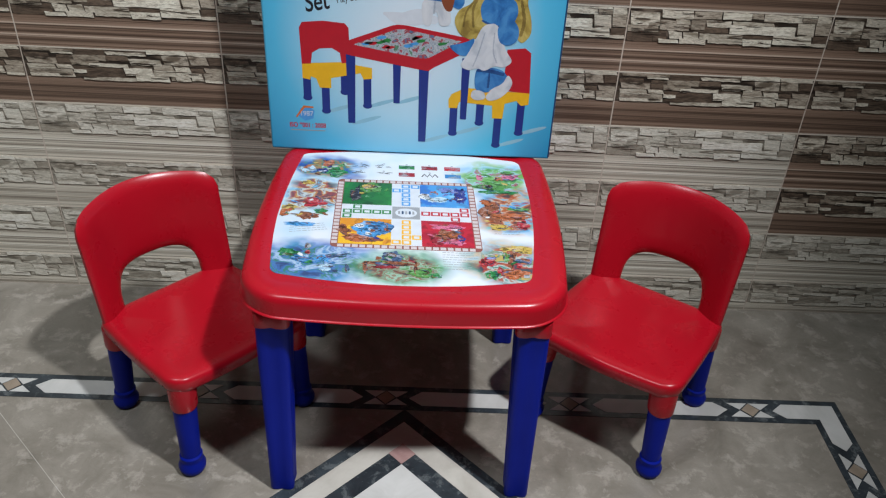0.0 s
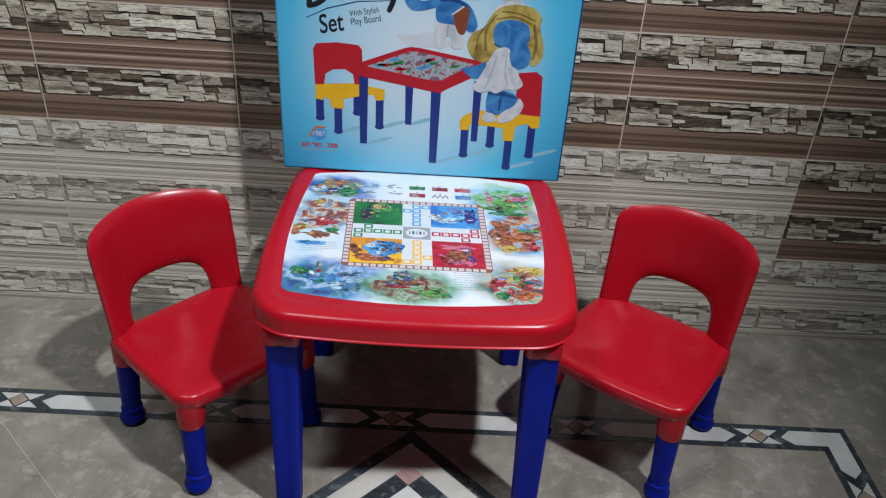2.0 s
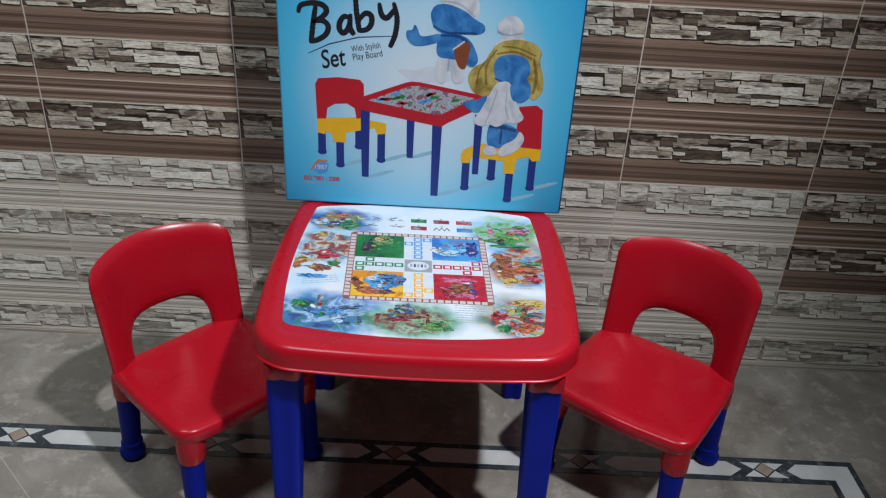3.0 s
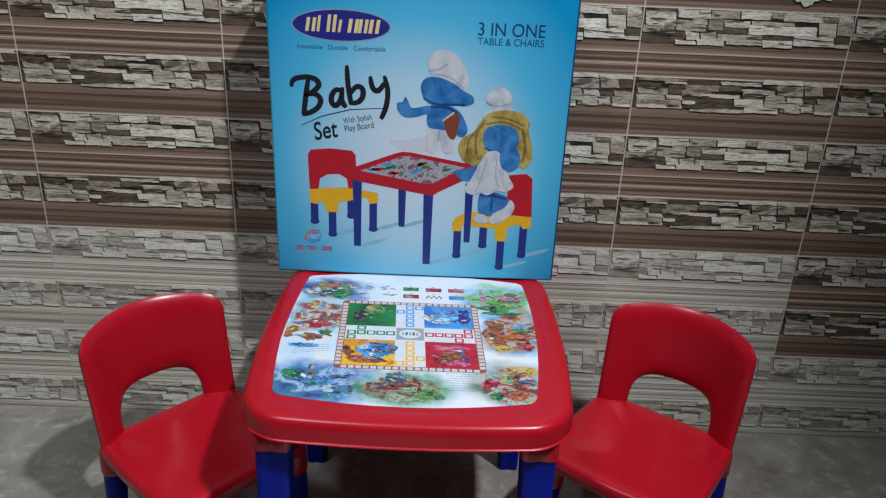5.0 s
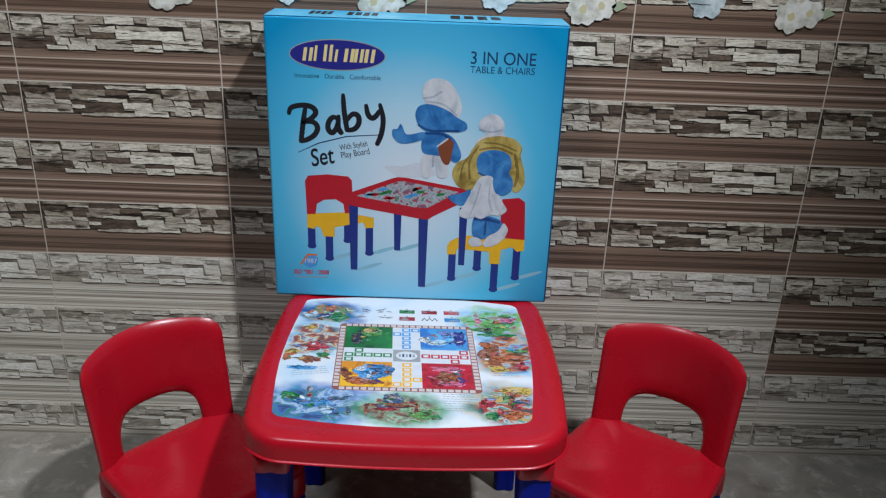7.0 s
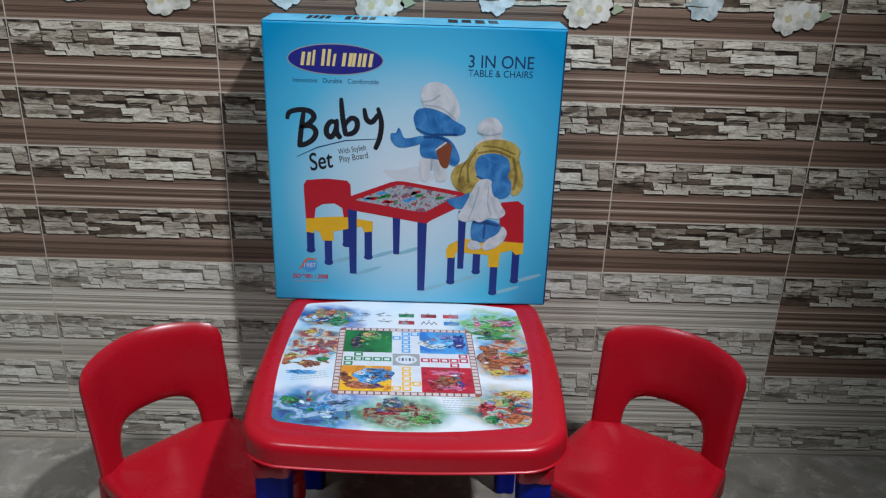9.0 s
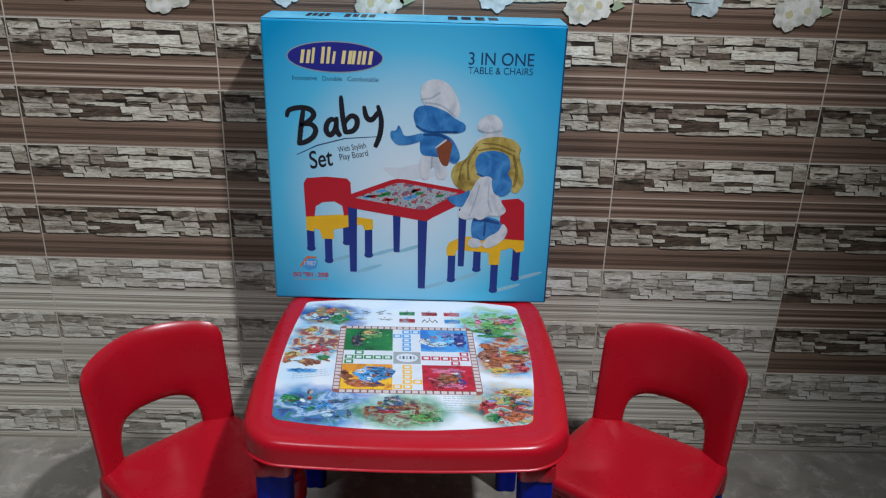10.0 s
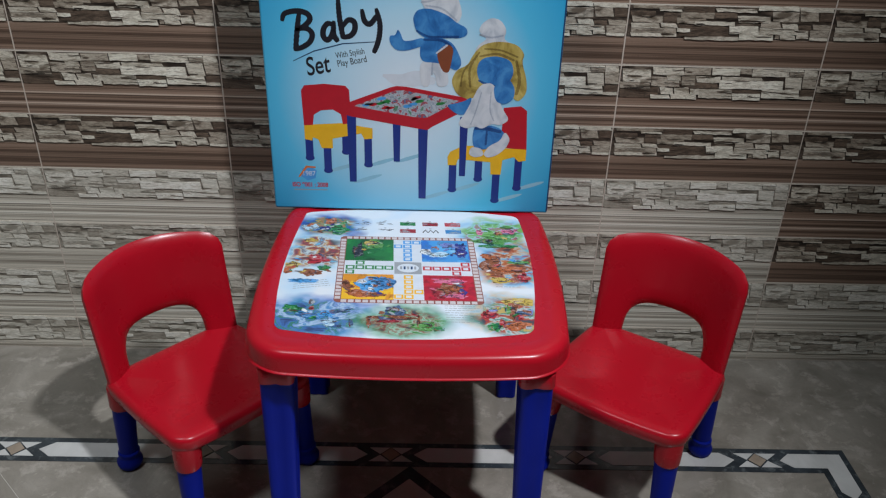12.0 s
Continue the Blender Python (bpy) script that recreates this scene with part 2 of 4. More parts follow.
def loft(rings, cap=True, close=True, bm=None):
    """Skin over rings of points of one length."""
    bm = bm or bmesh.new()
    made = [[bm.verts.new(p) for p in r] for r in rings]
    n = len(made[0])
    for a, b in zip(made, made[1:]):
        for i in range(n if close else n - 1):
            j = (i + 1) % n
            bm.faces.new((a[i], a[j], b[j], b[i]))
    if cap:
        bm.faces.new(made[0])
        bm.faces.new(made[-1])
    return bm


def outline(hx, hy, r, bx=0.0, by=0.0, corner=8, side=8):
    """A rounded rectangle whose sides bulge outwards."""
    r = max(r, 0.0005)
    pts = []
    for k, (cx, cy) in enumerate(((hx - r, hy - r), (r - hx, hy - r), (r - hx, r - hy), (hx - r, r - hy))):
        for i in range(corner + 1):
            a = radians(90 * k + 90 * i / corner)
            pts.append((cx + r * math.cos(a), cy + r * math.sin(a)))
        nxt = ((r - hx, hy), (-hx, r - hy), (hx - r, -hy), (hx, hy - r))[k]
        x0, y0 = pts[-1]
        for i in range(1, side):
            pts.append((x0 + (nxt[0] - x0) * i / side, y0 + (nxt[1] - y0) * i / side))
    return [(x * (1 + bx * (1 - min(1, (y / hy) ** 2))), y * (1 + by * (1 - min(1, (x / hx) ** 2)))) for x, y in pts]


def turned(profile, n=20, cx=0.0, cy=0.0, squash=1.0):
    """A turned shape from (radius, height) steps."""
    return loft([[(cx + r * math.cos(2 * math.pi * i / n), cy + r * squash * math.sin(2 * math.pi * i / n), z) for i in range(n)] for r, z in profile])


def flat(points, lift, thick=0.0004, plane="xz"):
    """A thin printed patch: points in the plane, its face lift away from the sheet."""
    bm = bmesh.new()
    if plane == "xz":
        a = [bm.verts.new((x, -lift, z)) for x, z in points]
        b = [bm.verts.new((x, -lift + thick, z)) for x, z in points]
    else:
        a = [bm.verts.new((x, z, lift)) for x, z in points]
        b = [bm.verts.new((x, z, lift - thick)) for x, z in points]
    n = len(a)
    bm.faces.new(a)
    bm.faces.new(b[::-1])
    for i in range(n):
        bm.faces.new((a[i], b[i], b[(i + 1) % n], a[(i + 1) % n]))
    return bm


def oval(cx, cz, rx, rz, n=28, turn=0.0, wob=0.0, seed=0):
    c, s = math.cos(radians(turn)), math.sin(radians(turn))
    out = []
    for i in range(n):
        a = 2 * math.pi * i / n
        k = 1 + wob * noise.noise((1.7 * math.cos(a) + seed * 3.1, 1.7 * math.sin(a), seed))
        x, z = rx * k * math.cos(a), rz * k * math.sin(a)
        out.append((cx + c * x - s * z, cz + s * x + c * z))
    return out


def rect(x0, z0, x1, z1):
    return [(x0, z0), (x1, z0), (x1, z1), (x0, z1)]


def stroke(points, width):
    """A ribbon of that width along points, as an outline."""
    left, right = [], []
    for i, (x, z) in enumerate(points):
        x0, z0 = points[max(i - 1, 0)]
        x1, z1 = points[min(i + 1, len(points) - 1)]
        d = math.hypot(x1 - x0, z1 - z0) or 1
        w = width * (0.5 if 0 < i < len(points) - 1 else 0.32)
        nx, nz = -(z1 - z0) / d * w, (x1 - x0) / d * w
        left.append((x + nx, z + nz))
        right.append((x - nx, z - nz))
    return left + right[::-1]


def writing(name, text, x0, x1, z, height, mat, parent, lift, plane="xz", shear=0.0, bold=0.0, turn=0.0, label=""):
    """Letters in the built-in font, fitted between x0 and x1 on the line z."""
    cu = bpy.data.curves.new(name, "FONT")
    cu.body, cu.size, cu.shear, cu.offset, cu.extrude = text, 1.0, shear, bold, 0.0
    tmp = bpy.data.objects.new(name, cu)
    scene.collection.objects.link(tmp)
    dg = bpy.context.evaluated_depsgraph_get()
    me = bpy.data.meshes.new_from_object(tmp.evaluated_get(dg))
    bpy.data.objects.remove(tmp)
    xs = [v.co.x for v in me.vertices]
    ys = [v.co.y for v in me.vertices]
    kx = (x1 - x0) / (max(xs) - min(xs))
    ky = height / max(ys)
    c, s = math.cos(radians(turn)), math.sin(radians(turn))
    for v in me.vertices:
        a, b = (v.co.x - min(xs)) * kx, v.co.y * ky
        a, b = x0 + c * a - s * b, z + s * a + c * b
        v.co = (a, -lift, b) if plane == "xz" else (a, b, lift)
    me.materials.clear()
    me.materials.append(mat)
    ob = new(name, me)
    ob.parent = parent
    if label:
        ob["label"] = label
    return ob


# ---- room ----
X0, X1, Y0, TOP = -3.3, 3.5, -7.0, 3.45
FLOOR = tagged(part("floor", slab(X0, X1, Y0, 0.0, -0.05, 0.0), FLOOR_STONE), "polished beige-brown marble floor with inlaid stone border", "floor", kind="structure")
WALL = tagged(part("wall_north", slab(X0, X1, -0.0084, 0.15, 0.0, TOP), GROUT), "wall clad in banded stone-print ceramic tiles", "wall", kind="structure")
tagged(part("wall_west", slab(X0 - 0.15, X0, Y0, 0.15, 0.0, TOP), PLASTER), "plain painted plaster wall", "wall", kind="structure")
tagged(part("wall_east", slab(X1, X1 + 0.15, Y0, 0.15, 0.0, TOP), PLASTER), "plain painted plaster wall", "wall", kind="structure")
tagged(part("wall_south", slab(X0 - 0.15, X1 + 0.15, Y0 - 0.15, Y0, 0.0, TOP), PLASTER), "plain painted plaster wall", "wall", kind="structure")
tagged(part("ceiling", slab(X0 - 0.15, X1 + 0.15, Y0 - 0.15, 0.15, TOP, TOP + 0.12), PLASTER), "plain dull beige painted ceiling, out of view", "ceiling", kind="structure")


# ---- play table ----
TX, TY = -0.107, -0.341
table = empty("play_table", pose(TX, TY, 0), "red plastic child's table with blue legs and printed board", "table")


def table_ring(inset, z):
    return [(x, y, z) for x, y in outline(0.2483 - inset, 0.262 - inset, 0.062 - inset, 0.068, 0.056)]


top = part("tabletop", loft([table_ring(i, z) for i, z in (
    (0.040, 0.4375), (0.036, 0.4378), (0.032, 0.4392), (0.020, 0.4400), (0.012, 0.4395), (0.006, 0.4375), (0.002, 0.434), (0.0, 0.429),
    (-0.0006, 0.4255), (-0.0012, 0.418), (-0.0018, 0.4048), (-0.0019, 0.4038), (-0.0026, 0.4034), (-0.0042, 0.4026), (-0.0048, 0.4014), (-0.0042, 0.4004), (-0.0020, 0.3996), (0.0040, 0.3990), (0.0060, 0.3980), (0.0066, 0.3940), (0.0075, 0.3922), (0.0095, 0.3915),
    (0.012, 0.425), (0.03, 0.430))]), RED, table, "glossy red moulded top with rounded rim", True)


def leg_ring(w, z, cx, cy, sx, sy):
    """A squared leg with a chamfered outer corner and a shallow groove."""
    pts = []
    for x, y in outline(w, w, w * 0.35, corner=4, side=4):
        g = 1 - 0.10 * math.exp(-(x / (0.22 * w)) ** 2) - 0.10 * math.exp(-(y / (0.22 * w)) ** 2)
        pts.append((cx + sx * x * g, cy + sy * y * g, z))
    return pts


for sx in (-1, 1):
    for sy in (-1, 1):
        cx, cy = 0.2045 * sx, (-0.226 if sy < 0 else 0.178)
        rings = [leg_ring(w, z, cx + sx * 0.005 * (1 - z / 0.35), cy + sy * 0.012 * (1 - z / 0.35), sx, sy) for w, z in (
            (0.018, 0.0), (0.0205, 0.002), (0.021, 0.006), (0.0215, 0.06), (0.0240, 0.2), (0.0264, 0.33), (0.0267, 0.372))]
        part("leg", loft(rings), BLUE, table, "deep blue tapered plastic leg", True)
        part("leg_socket", loft([leg_ring(w, z, cx, cy, sx, sy) for w, z in ((0.024, 0.366), (0.0284, 0.3665), (0.0290, 0.369), (0.0284, 0.393), (0.024, 0.3985))]), RED, table, "red moulded leg socket", True)

# printed board sheet on the tabletop; positions below are from the table's base
SX, SY = -0.006, 0.001
SHEET_Z = 0.4381


def sheet_ring(k, z):
    return [(SX + x * k * (1 + 0.10 * y), SY + y * k, z) for x, y in outline(0.208, 0.204, 0.013, 0.070, 0.115)]


SHEET = material("printed_board_paper", (0.78, 0.80, 0.82), 0.3)
sv = coords(SHEET)
# washes of colour round the board: centre, reach and four inks each
WASH_BACK_LEFT = (-0.165, 0.172, 0.060, 0.044, ((0.02, 0.05, 0.26), (0.04, 0.12, 0.42), (0.12, 0.28, 0.54), (0.40, 0.54, 0.68)),
 ((0.02, 0.03, 0.16), (0.03, 0.10, 0.36), (0.05, 0.20, 0.08), (0.42, 0.13, 0.04), (0.10, 0.30, 0.10), (0.50, 0.52, 0.50)))
WASH_LEFT = (-0.172, 0.060, 0.060, 0.064, ((0.22, 0.46, 0.66), (0.36, 0.58, 0.70), (0.50, 0.64, 0.70), (0.24, 0.46, 0.66)),
 ((0.06, 0.05, 0.05), (0.30, 0.03, 0.03), (0.48, 0.26, 0.05), (0.45, 0.58, 0.64), (0.20, 0.08, 0.05), (0.12, 0.40, 0.60)))
WASH_FRONT_LEFT = (-0.145, -0.168, 0.096, 0.054, ((0.06, 0.13, 0.40), (0.12, 0.22, 0.50), (0.22, 0.34, 0.58), (0.06, 0.24, 0.46)),
 ((0.03, 0.05, 0.14), (0.06, 0.16, 0.42), (0.03, 0.17, 0.06), (0.14, 0.24, 0.50), (0.38, 0.50, 0.62), (0.06, 0.22, 0.46)))
WASH_FRONT = (-0.006, -0.178, 0.066, 0.046, ((0.07, 0.24, 0.15), (0.15, 0.36, 0.25), (0.28, 0.48, 0.38), (0.06, 0.20, 0.10)),
 ((0.03, 0.04, 0.06), (0.22, 0.06, 0.03), (0.14, 0.32, 0.22), (0.24, 0.08, 0.04), (0.28, 0.46, 0.36), (0.07, 0.20, 0.04)))
WASH_FRONT_RIGHT = (0.168, -0.158, 0.060, 0.058, ((0.30, 0.10, 0.05), (0.24, 0.42, 0.50), (0.48, 0.36, 0.20), (0.10, 0.26, 0.20)),
 ((0.04, 0.05, 0.07), (0.36, 0.02, 0.03), (0.34, 0.11, 0.04), (0.44, 0.50, 0.50), (0.03, 0.20, 0.17), (0.46, 0.33, 0.10)))
WASH_RIGHT = (0.176, 0.030, 0.054, 0.074, ((0.05, 0.30, 0.56), (0.16, 0.42, 0.62), (0.44, 0.24, 0.15), (0.12, 0.36, 0.36)),
 ((0.07, 0.03, 0.02), (0.33, 0.07, 0.02), (0.42, 0.13, 0.04), (0.48, 0.40, 0.30), (0.10, 0.36, 0.58), (0.34, 0.04, 0.03)))
WASH_BACK_RIGHT = (0.155, 0.160, 0.070, 0.050, ((0.16, 0.42, 0.66), (0.30, 0.54, 0.66), (0.22, 0.44, 0.16), (0.12, 0.36, 0.06)),
 ((0.02, 0.09, 0.02), (0.10, 0.30, 0.06), (0.20, 0.42, 0.12), (0.30, 0.52, 0.60), (0.38, 0.04, 0.16), (0.16, 0.38, 0.08)))
WASHES = (WASH_BACK_LEFT, WASH_LEFT, WASH_FRONT_LEFT, WASH_FRONT, WASH_FRONT_RIGHT, WASH_RIGHT, WASH_BACK_RIGHT)
paper = ramp(SHEET, noise_of(SHEET, sv, 7, 3), [(0.55, (0.66, 0.70, 0.745)), (0.74, (0.46, 0.62, 0.76))])
for k, (wx, wy, rx, ry, inks, strong) in enumerate(WASHES):
    far = node(SHEET, "ShaderNodeVectorMath")
    far.operation = "LENGTH"
    link(SHEET, coords(SHEET, (1 / rx, 1 / ry, 0), "Object", (-wx / rx, -(0.93 * wy - 0.0115) / ry, 0)), far.inputs[0])
    wob = noise_of(SHEET, coords(SHEET, (1, 1, 1), "Object", (k, 0, 0)), 16, 2)
    total = node(SHEET, "ShaderNodeMath")
    total.operation = "ADD"
    link(SHEET, far.outputs["Value"], total.inputs[0])
    link(SHEET, wob, total.inputs[1])
    blot = noise_of(SHEET, coords(SHEET, (1, 1.3, 1), "Object", (0.3 * k, k, 0)), 20, 3, 0.5, 0.3)
    tone = ramp(SHEET, blot, [(0.36, inks[0]), (0.46, inks[1]), (0.54, inks[2]), (0.64, inks[3])])
    fade = node(SHEET, "ShaderNodeMapRange")
    for slot, value in zip((1, 2, 3, 4), (1.40, 1.85, 1.0, 0.0)):
        fade.inputs[slot].default_value = value
    link(SHEET, total.outputs[0], fade.inputs[0])
    paper = mix(SHEET, fade.outputs[0], paper, tone)
    daub = noise_of(SHEET, coords(SHEET, (1, 1.5, 1), "Object", (0.7 * k, 1.3 * k, 0)), 27, 4, 0.58, 0.7)
    drawn = ramp(SHEET, daub, [(p, c) for p, c in zip((0.35, 0.42, 0.47, 0.52, 0.57, 0.64), strong)])
    near = node(SHEET, "ShaderNodeMapRange")
    for slot, value in zip((1, 2, 3, 4), (1.26, 1.48, 0.95, 0.0)):
        near.inputs[slot].default_value = value
    link(SHEET, total.outputs[0], near.inputs[0])
    paper = mix(SHEET, near.outputs[0], paper, drawn)
base(SHEET, paper)
sheet = part("board_sheet", loft([sheet_ring(1.0, 0.4374), sheet_ring(1.0, SHEET_Z)]), SHEET, table, "glossy printed board game sheet with white ground")


def print_on_sheet(name, pts, mat, level=1):
    """A patch of print, kept within the sheet; the artwork is drawn a little taller than it is printed."""
    out = []
    for x, y in pts:
        x, y = 1.01 * x + 0.002 - 0.045 * y, 0.935 * y - 0.0115
        far = 1 - min(1.0, (x - SX) ** 2 / 0.0433)
        y = min(max(y, SY - 0.200 - 0.0235 * far), SY + 0.200 + 0.0235 * far)
        wide = 0.205 * (1 + 0.070 * (1 - min(1.0, (y - SY) ** 2 / 0.0416))) * (1 + 0.10 * (y - SY))
        out.append((min(max(x, SX - wide), SX + wide), y))
    return part(name, flat(out, SHEET_Z + 0.0001 + 0.00006 * level, 0.0001, "xy"), mat, sheet)


INK_ROSE = ink("pale_rose_ink", (0.56, 0.50, 0.50))
BX, BY, BH = -0.008, 0.003, 0.1245
print_on_sheet("board_frame", [(BX + x, BY + y) for x, y in outline(BH, BH, 0.010)], ink("rose_brown_ink", (0.25, 0.085, 0.065)))
print_on_sheet("board_field", [(BX + x, BY + y) for x, y in outline(BH - 0.012, BH - 0.012, 0.003)], INK_WHITE, 2)
for k in range(19):
    for a, b in ((-1, 0), (1, 0), (0, -1), (0, 1)):
        u = -0.108 + 0.012 * k
        px, py = (BX + a * (BH - 0.006), BY + u) if a else (BX + u, BY + b * (BH - 0.006))
        print_on_sheet("frame_cell", rect(px - 0.0046, py - 0.0044, px + 0.0046, py + 0.0044), INK_ROSE, 2)
q = 0.1125
for name, sx, sy, mat in (
        ("green_yard", -1, 1, picture("green_picture", ((0.008, 0.07, 0.02), (0.012, 0.13, 0.03), (0.015, 0.16, 0.035), (0.02, 0.20, 0.04)), 16, 1)),
        ("blue_yard", 1, 1, picture("blue_picture", ((0.03, 0.16, 0.52), (0.06, 0.28, 0.62), (0.10, 0.38, 0.70), (0.25, 0.52, 0.74)), 14, 2)),
        ("yellow_yard", -1, -1, picture("yellow_picture", ((0.66, 0.33, 0.02), (0.74, 0.42, 0.02), (0.76, 0.44, 0.02), (0.62, 0.25, 0.02)), 14, 3.4)),
        ("red_yard", 1, -1, picture("red_picture", ((0.30, 0.006, 0.02), (0.40, 0.01, 0.03), (0.46, 0.012, 0.03), (0.36, 0.01, 0.03)), 14, 4))):
    x0, x1 = sorted((BX + sx * 0.0255, BX + sx * q))
    y0, y1 = sorted((BY + sy * 0.0255, BY + sy * q))
    print_on_sheet(name, rect(x0, y0, x1, y1), mat, 3)
cell = 0.017
for (ax, ay, mat) in ((-1, 0, INK_GREEN), (1, 0, INK_RED), (0, 1, INK_SKY), (0, -1, INK_YELLOW)):
    for k in range(5):
        u = 0.034 + k * cell
        for v in (-1, 0, 1):
            filled = v == 0 or (k == 3 and v == (1 if ax + ay < 0 else -1)) or (k == 4 and v == (-1 if ax + ay < 0 else 1))
            if not filled:
                continue
            px, py = (BX + ax * u, BY + v * cell) if ax else (BX + v * cell, BY + ay * u)
            print_on_sheet("board_cell", rect(px - 0.0078, py - 0.0072, px + 0.0078, py + 0.0072), mat, 3)
            print_on_sheet("cell_face", rect(px - 0.0045, py - 0.004, px + 0.0045, py + 0.004), INK_WHITE, 4)
print_on_sheet("board_centre", rect(BX - 0.024, BY - 0.022, BX + 0.024, BY + 0.022), INK_GREY, 3)
print_on_sheet("centre_ring", oval(BX, BY, 0.019, 0.016), INK_WHITE, 4)
for k in range(5):
    print_on_sheet("centre_mark", rect(BX - 0.014 + 0.0062 * k, BY - 0.005, BX - 0.0105 + 0.0062 * k, BY + 0.006), INK_SLATE if k % 2 else INK_GREY, 5)
pick = random.Random(5)
for row in range(2):
    for k in range(5):
        fx, fy = BX - 0.085 + 0.0435 * k, BY + 0.152 + 0.032 * (1 - row)
        ground, patch = ((None, INK_BLACK), (None, INK_BLACK), (INK_GREEN, INK_BLACK), (INK_DARKRED, INK_BLACK), (INK_RED, INK_GREY),
                         (None, INK_BLACK), (None, INK_BLACK), (INK_DARKRED, INK_GREY), (None, INK_BLACK), (INK_BLUEGREY, INK_GREY))[row * 5 + k]
        if ground:
            print_on_sheet("small_picture", rect(fx - 0.015, fy - 0.008, fx + 0.015, fy + 0.008), ground, 1)
        zigzag = row == 1 and k == 3
        if zigzag:
            print_on_sheet("picture_line", stroke([(fx - 0.015 + 0.005 * q, fy + (0.006 if q % 2 else -0.006)) for q in range(7)], 0.004), INK_BLACK, 2)
        for n in range(0 if zigzag else 7):
            ax, ay = fx + pick.uniform(-0.012, 0.012), fy + pick.uniform(-0.006, 0.006)
            print_on_sheet("picture_line", stroke([(ax - 0.005, ay + pick.uniform(-0.003, 0.003)), (ax, ay), (ax + 0.005, ay + pick.uniform(-0.003, 0.003))], 0.0021), patch if n % 3 else INK_GREY, 2 + 0.1 * n)
        print_on_sheet("number_bar", rect(fx - 0.002, fy + 0.010, fx + 0.002, fy + 0.0135), INK_GREY, 1)
# solid shapes in the four yards and the pictures round the board
GREEN_YARD = (
    (-0.0698, 0.0937, 0.0233, 0.0169, 0, "leaf"),
    (-0.0765, 0.0996, 0.0128, 0.0084, 10, "gold"),
    (-0.0978, 0.0684, 0.0105, 0.0253, 0, "black"),
)
BLUE_YARD = (
    (0.0463, 0.0574, 0.0249, 0.0101, 0, "pale"),
    (0.0256, 0.0684, 0.0117, 0.0101, 0, "white"),
    (0.0886, 0.0768, 0.0118, 0.0287, 0, "navy"),
    (0.066, 0.0937, 0.0136, 0.0101, 0, "violet"),
    (0.0425, 0.0827, 0.0076, 0.0076, 0, "orange"),
)
YELLOW_YARD = (
    (-0.066, -0.0602, 0.0287, 0.0261, 8, "sky"),
    (-0.0489, -0.0525, 0.0164, 0.0184, 0, "bluegrey"),
    (-0.1123, -0.064, 0.0101, 0.0169, 20, "brown"),
    (-0.0893, -0.0908, 0.0244, 0.01, -10, "orange"),
    (-0.0881, -0.0487, 0.0078, 0.0069, 0, "white"),
    (-0.0617, -0.0931, 0.0171, 0.0077, 5, "brown"),
)
RED_YARD = (
    (0.0624, -0.0425, 0.0282, 0.0092, 0, "pink"),
    (0.0442, -0.087, 0.0137, 0.0169, 30, "darkred"),
    (0.0626, -0.0678, 0.0209, 0.0199, 10, "brown"),
    (0.0707, -0.0947, 0.019, 0.0069, 0, "pink"),
    (0.0826, -0.0793, 0.0077, 0.01, 0, "navy"),
    (0.0656, -0.0701, 0.0108, 0.0069, 0, "orange"),
)
PICTURE_BACK_LEFT = (
    (-0.1558, 0.1912, 0.0112, 0.0155, 0, "orange"),
    (-0.1412, 0.1548, 0.0185, 0.02, 20, "green"),
    (-0.1881, 0.1064, 0.0128, 0.0076, -10, "gold"),
    (-0.1907, 0.1639, 0.0177, 0.0127, 0, "pale"),
    (-0.1659, 0.1594, 0.0106, 0.0109, 0, "navy"),
)
PICTURE_LEFT = (
    (-0.1691, 0.032, 0.0197, 0.0186, 0, "red"),
    (-0.2127, 0.005, 0.0153, 0.0161, 0, "gold"),
    (-0.1775, -0.0195, 0.0175, 0.0138, 0, "brown"),
    (-0.1554, -0.0027, 0.0112, 0.0101, 0, "green"),
    (-0.2212, -0.0142, 0.0112, 0.0123, 0, "orange"),
    (-0.1514, 0.0472, 0.0124, 0.0042, 30, "brown"),
    (-0.1895, -0.0502, 0.0273, 0.0077, 0, "sky"),
)
PICTURE_FRONT_LEFT = (
    (-0.1959, -0.1444, 0.0191, 0.0114, 0, "green"),
    (-0.1674, -0.1644, 0.0239, 0.0103, -8, "bluegrey"),
    (-0.1409, -0.1586, 0.0124, 0.0097, 0, "sky"),
    (-0.1217, -0.1501, 0.0205, 0.004, 22, "slate"),
    (-0.1011, -0.1844, 0.0036, 0.0137, 10, "slate"),
    (-0.1662, -0.1415, 0.0044, 0.0069, 0, "red"),
    (-0.1679, -0.1215, 0.0056, 0.0094, 0, "grey"),
    (-0.1364, -0.1815, 0.0143, 0.0051, 0, "pale"),
)
PICTURE_FRONT = (
    (-0.0321, -0.1461, 0.0206, 0.016, 0, "slate"),
    (-0.0349, -0.1672, 0.0441, 0.0062, 0, "brown"),
    (-0.0727, -0.1815, 0.0039, 0.0194, 0, "brown"),
    (0.0061, -0.1832, 0.0036, 0.0217, 0, "brown"),
    (-0.0399, -0.1769, 0.0216, 0.008, 0, "darkred"),
    (-0.0323, -0.1415, 0.0111, 0.0057, 0, "grey"),
    (0.014, -0.1929, 0.0234, 0.0126, 0, "leaf"),
    (0.036, -0.1986, 0.0106, 0.0069, 0, "green"),
)
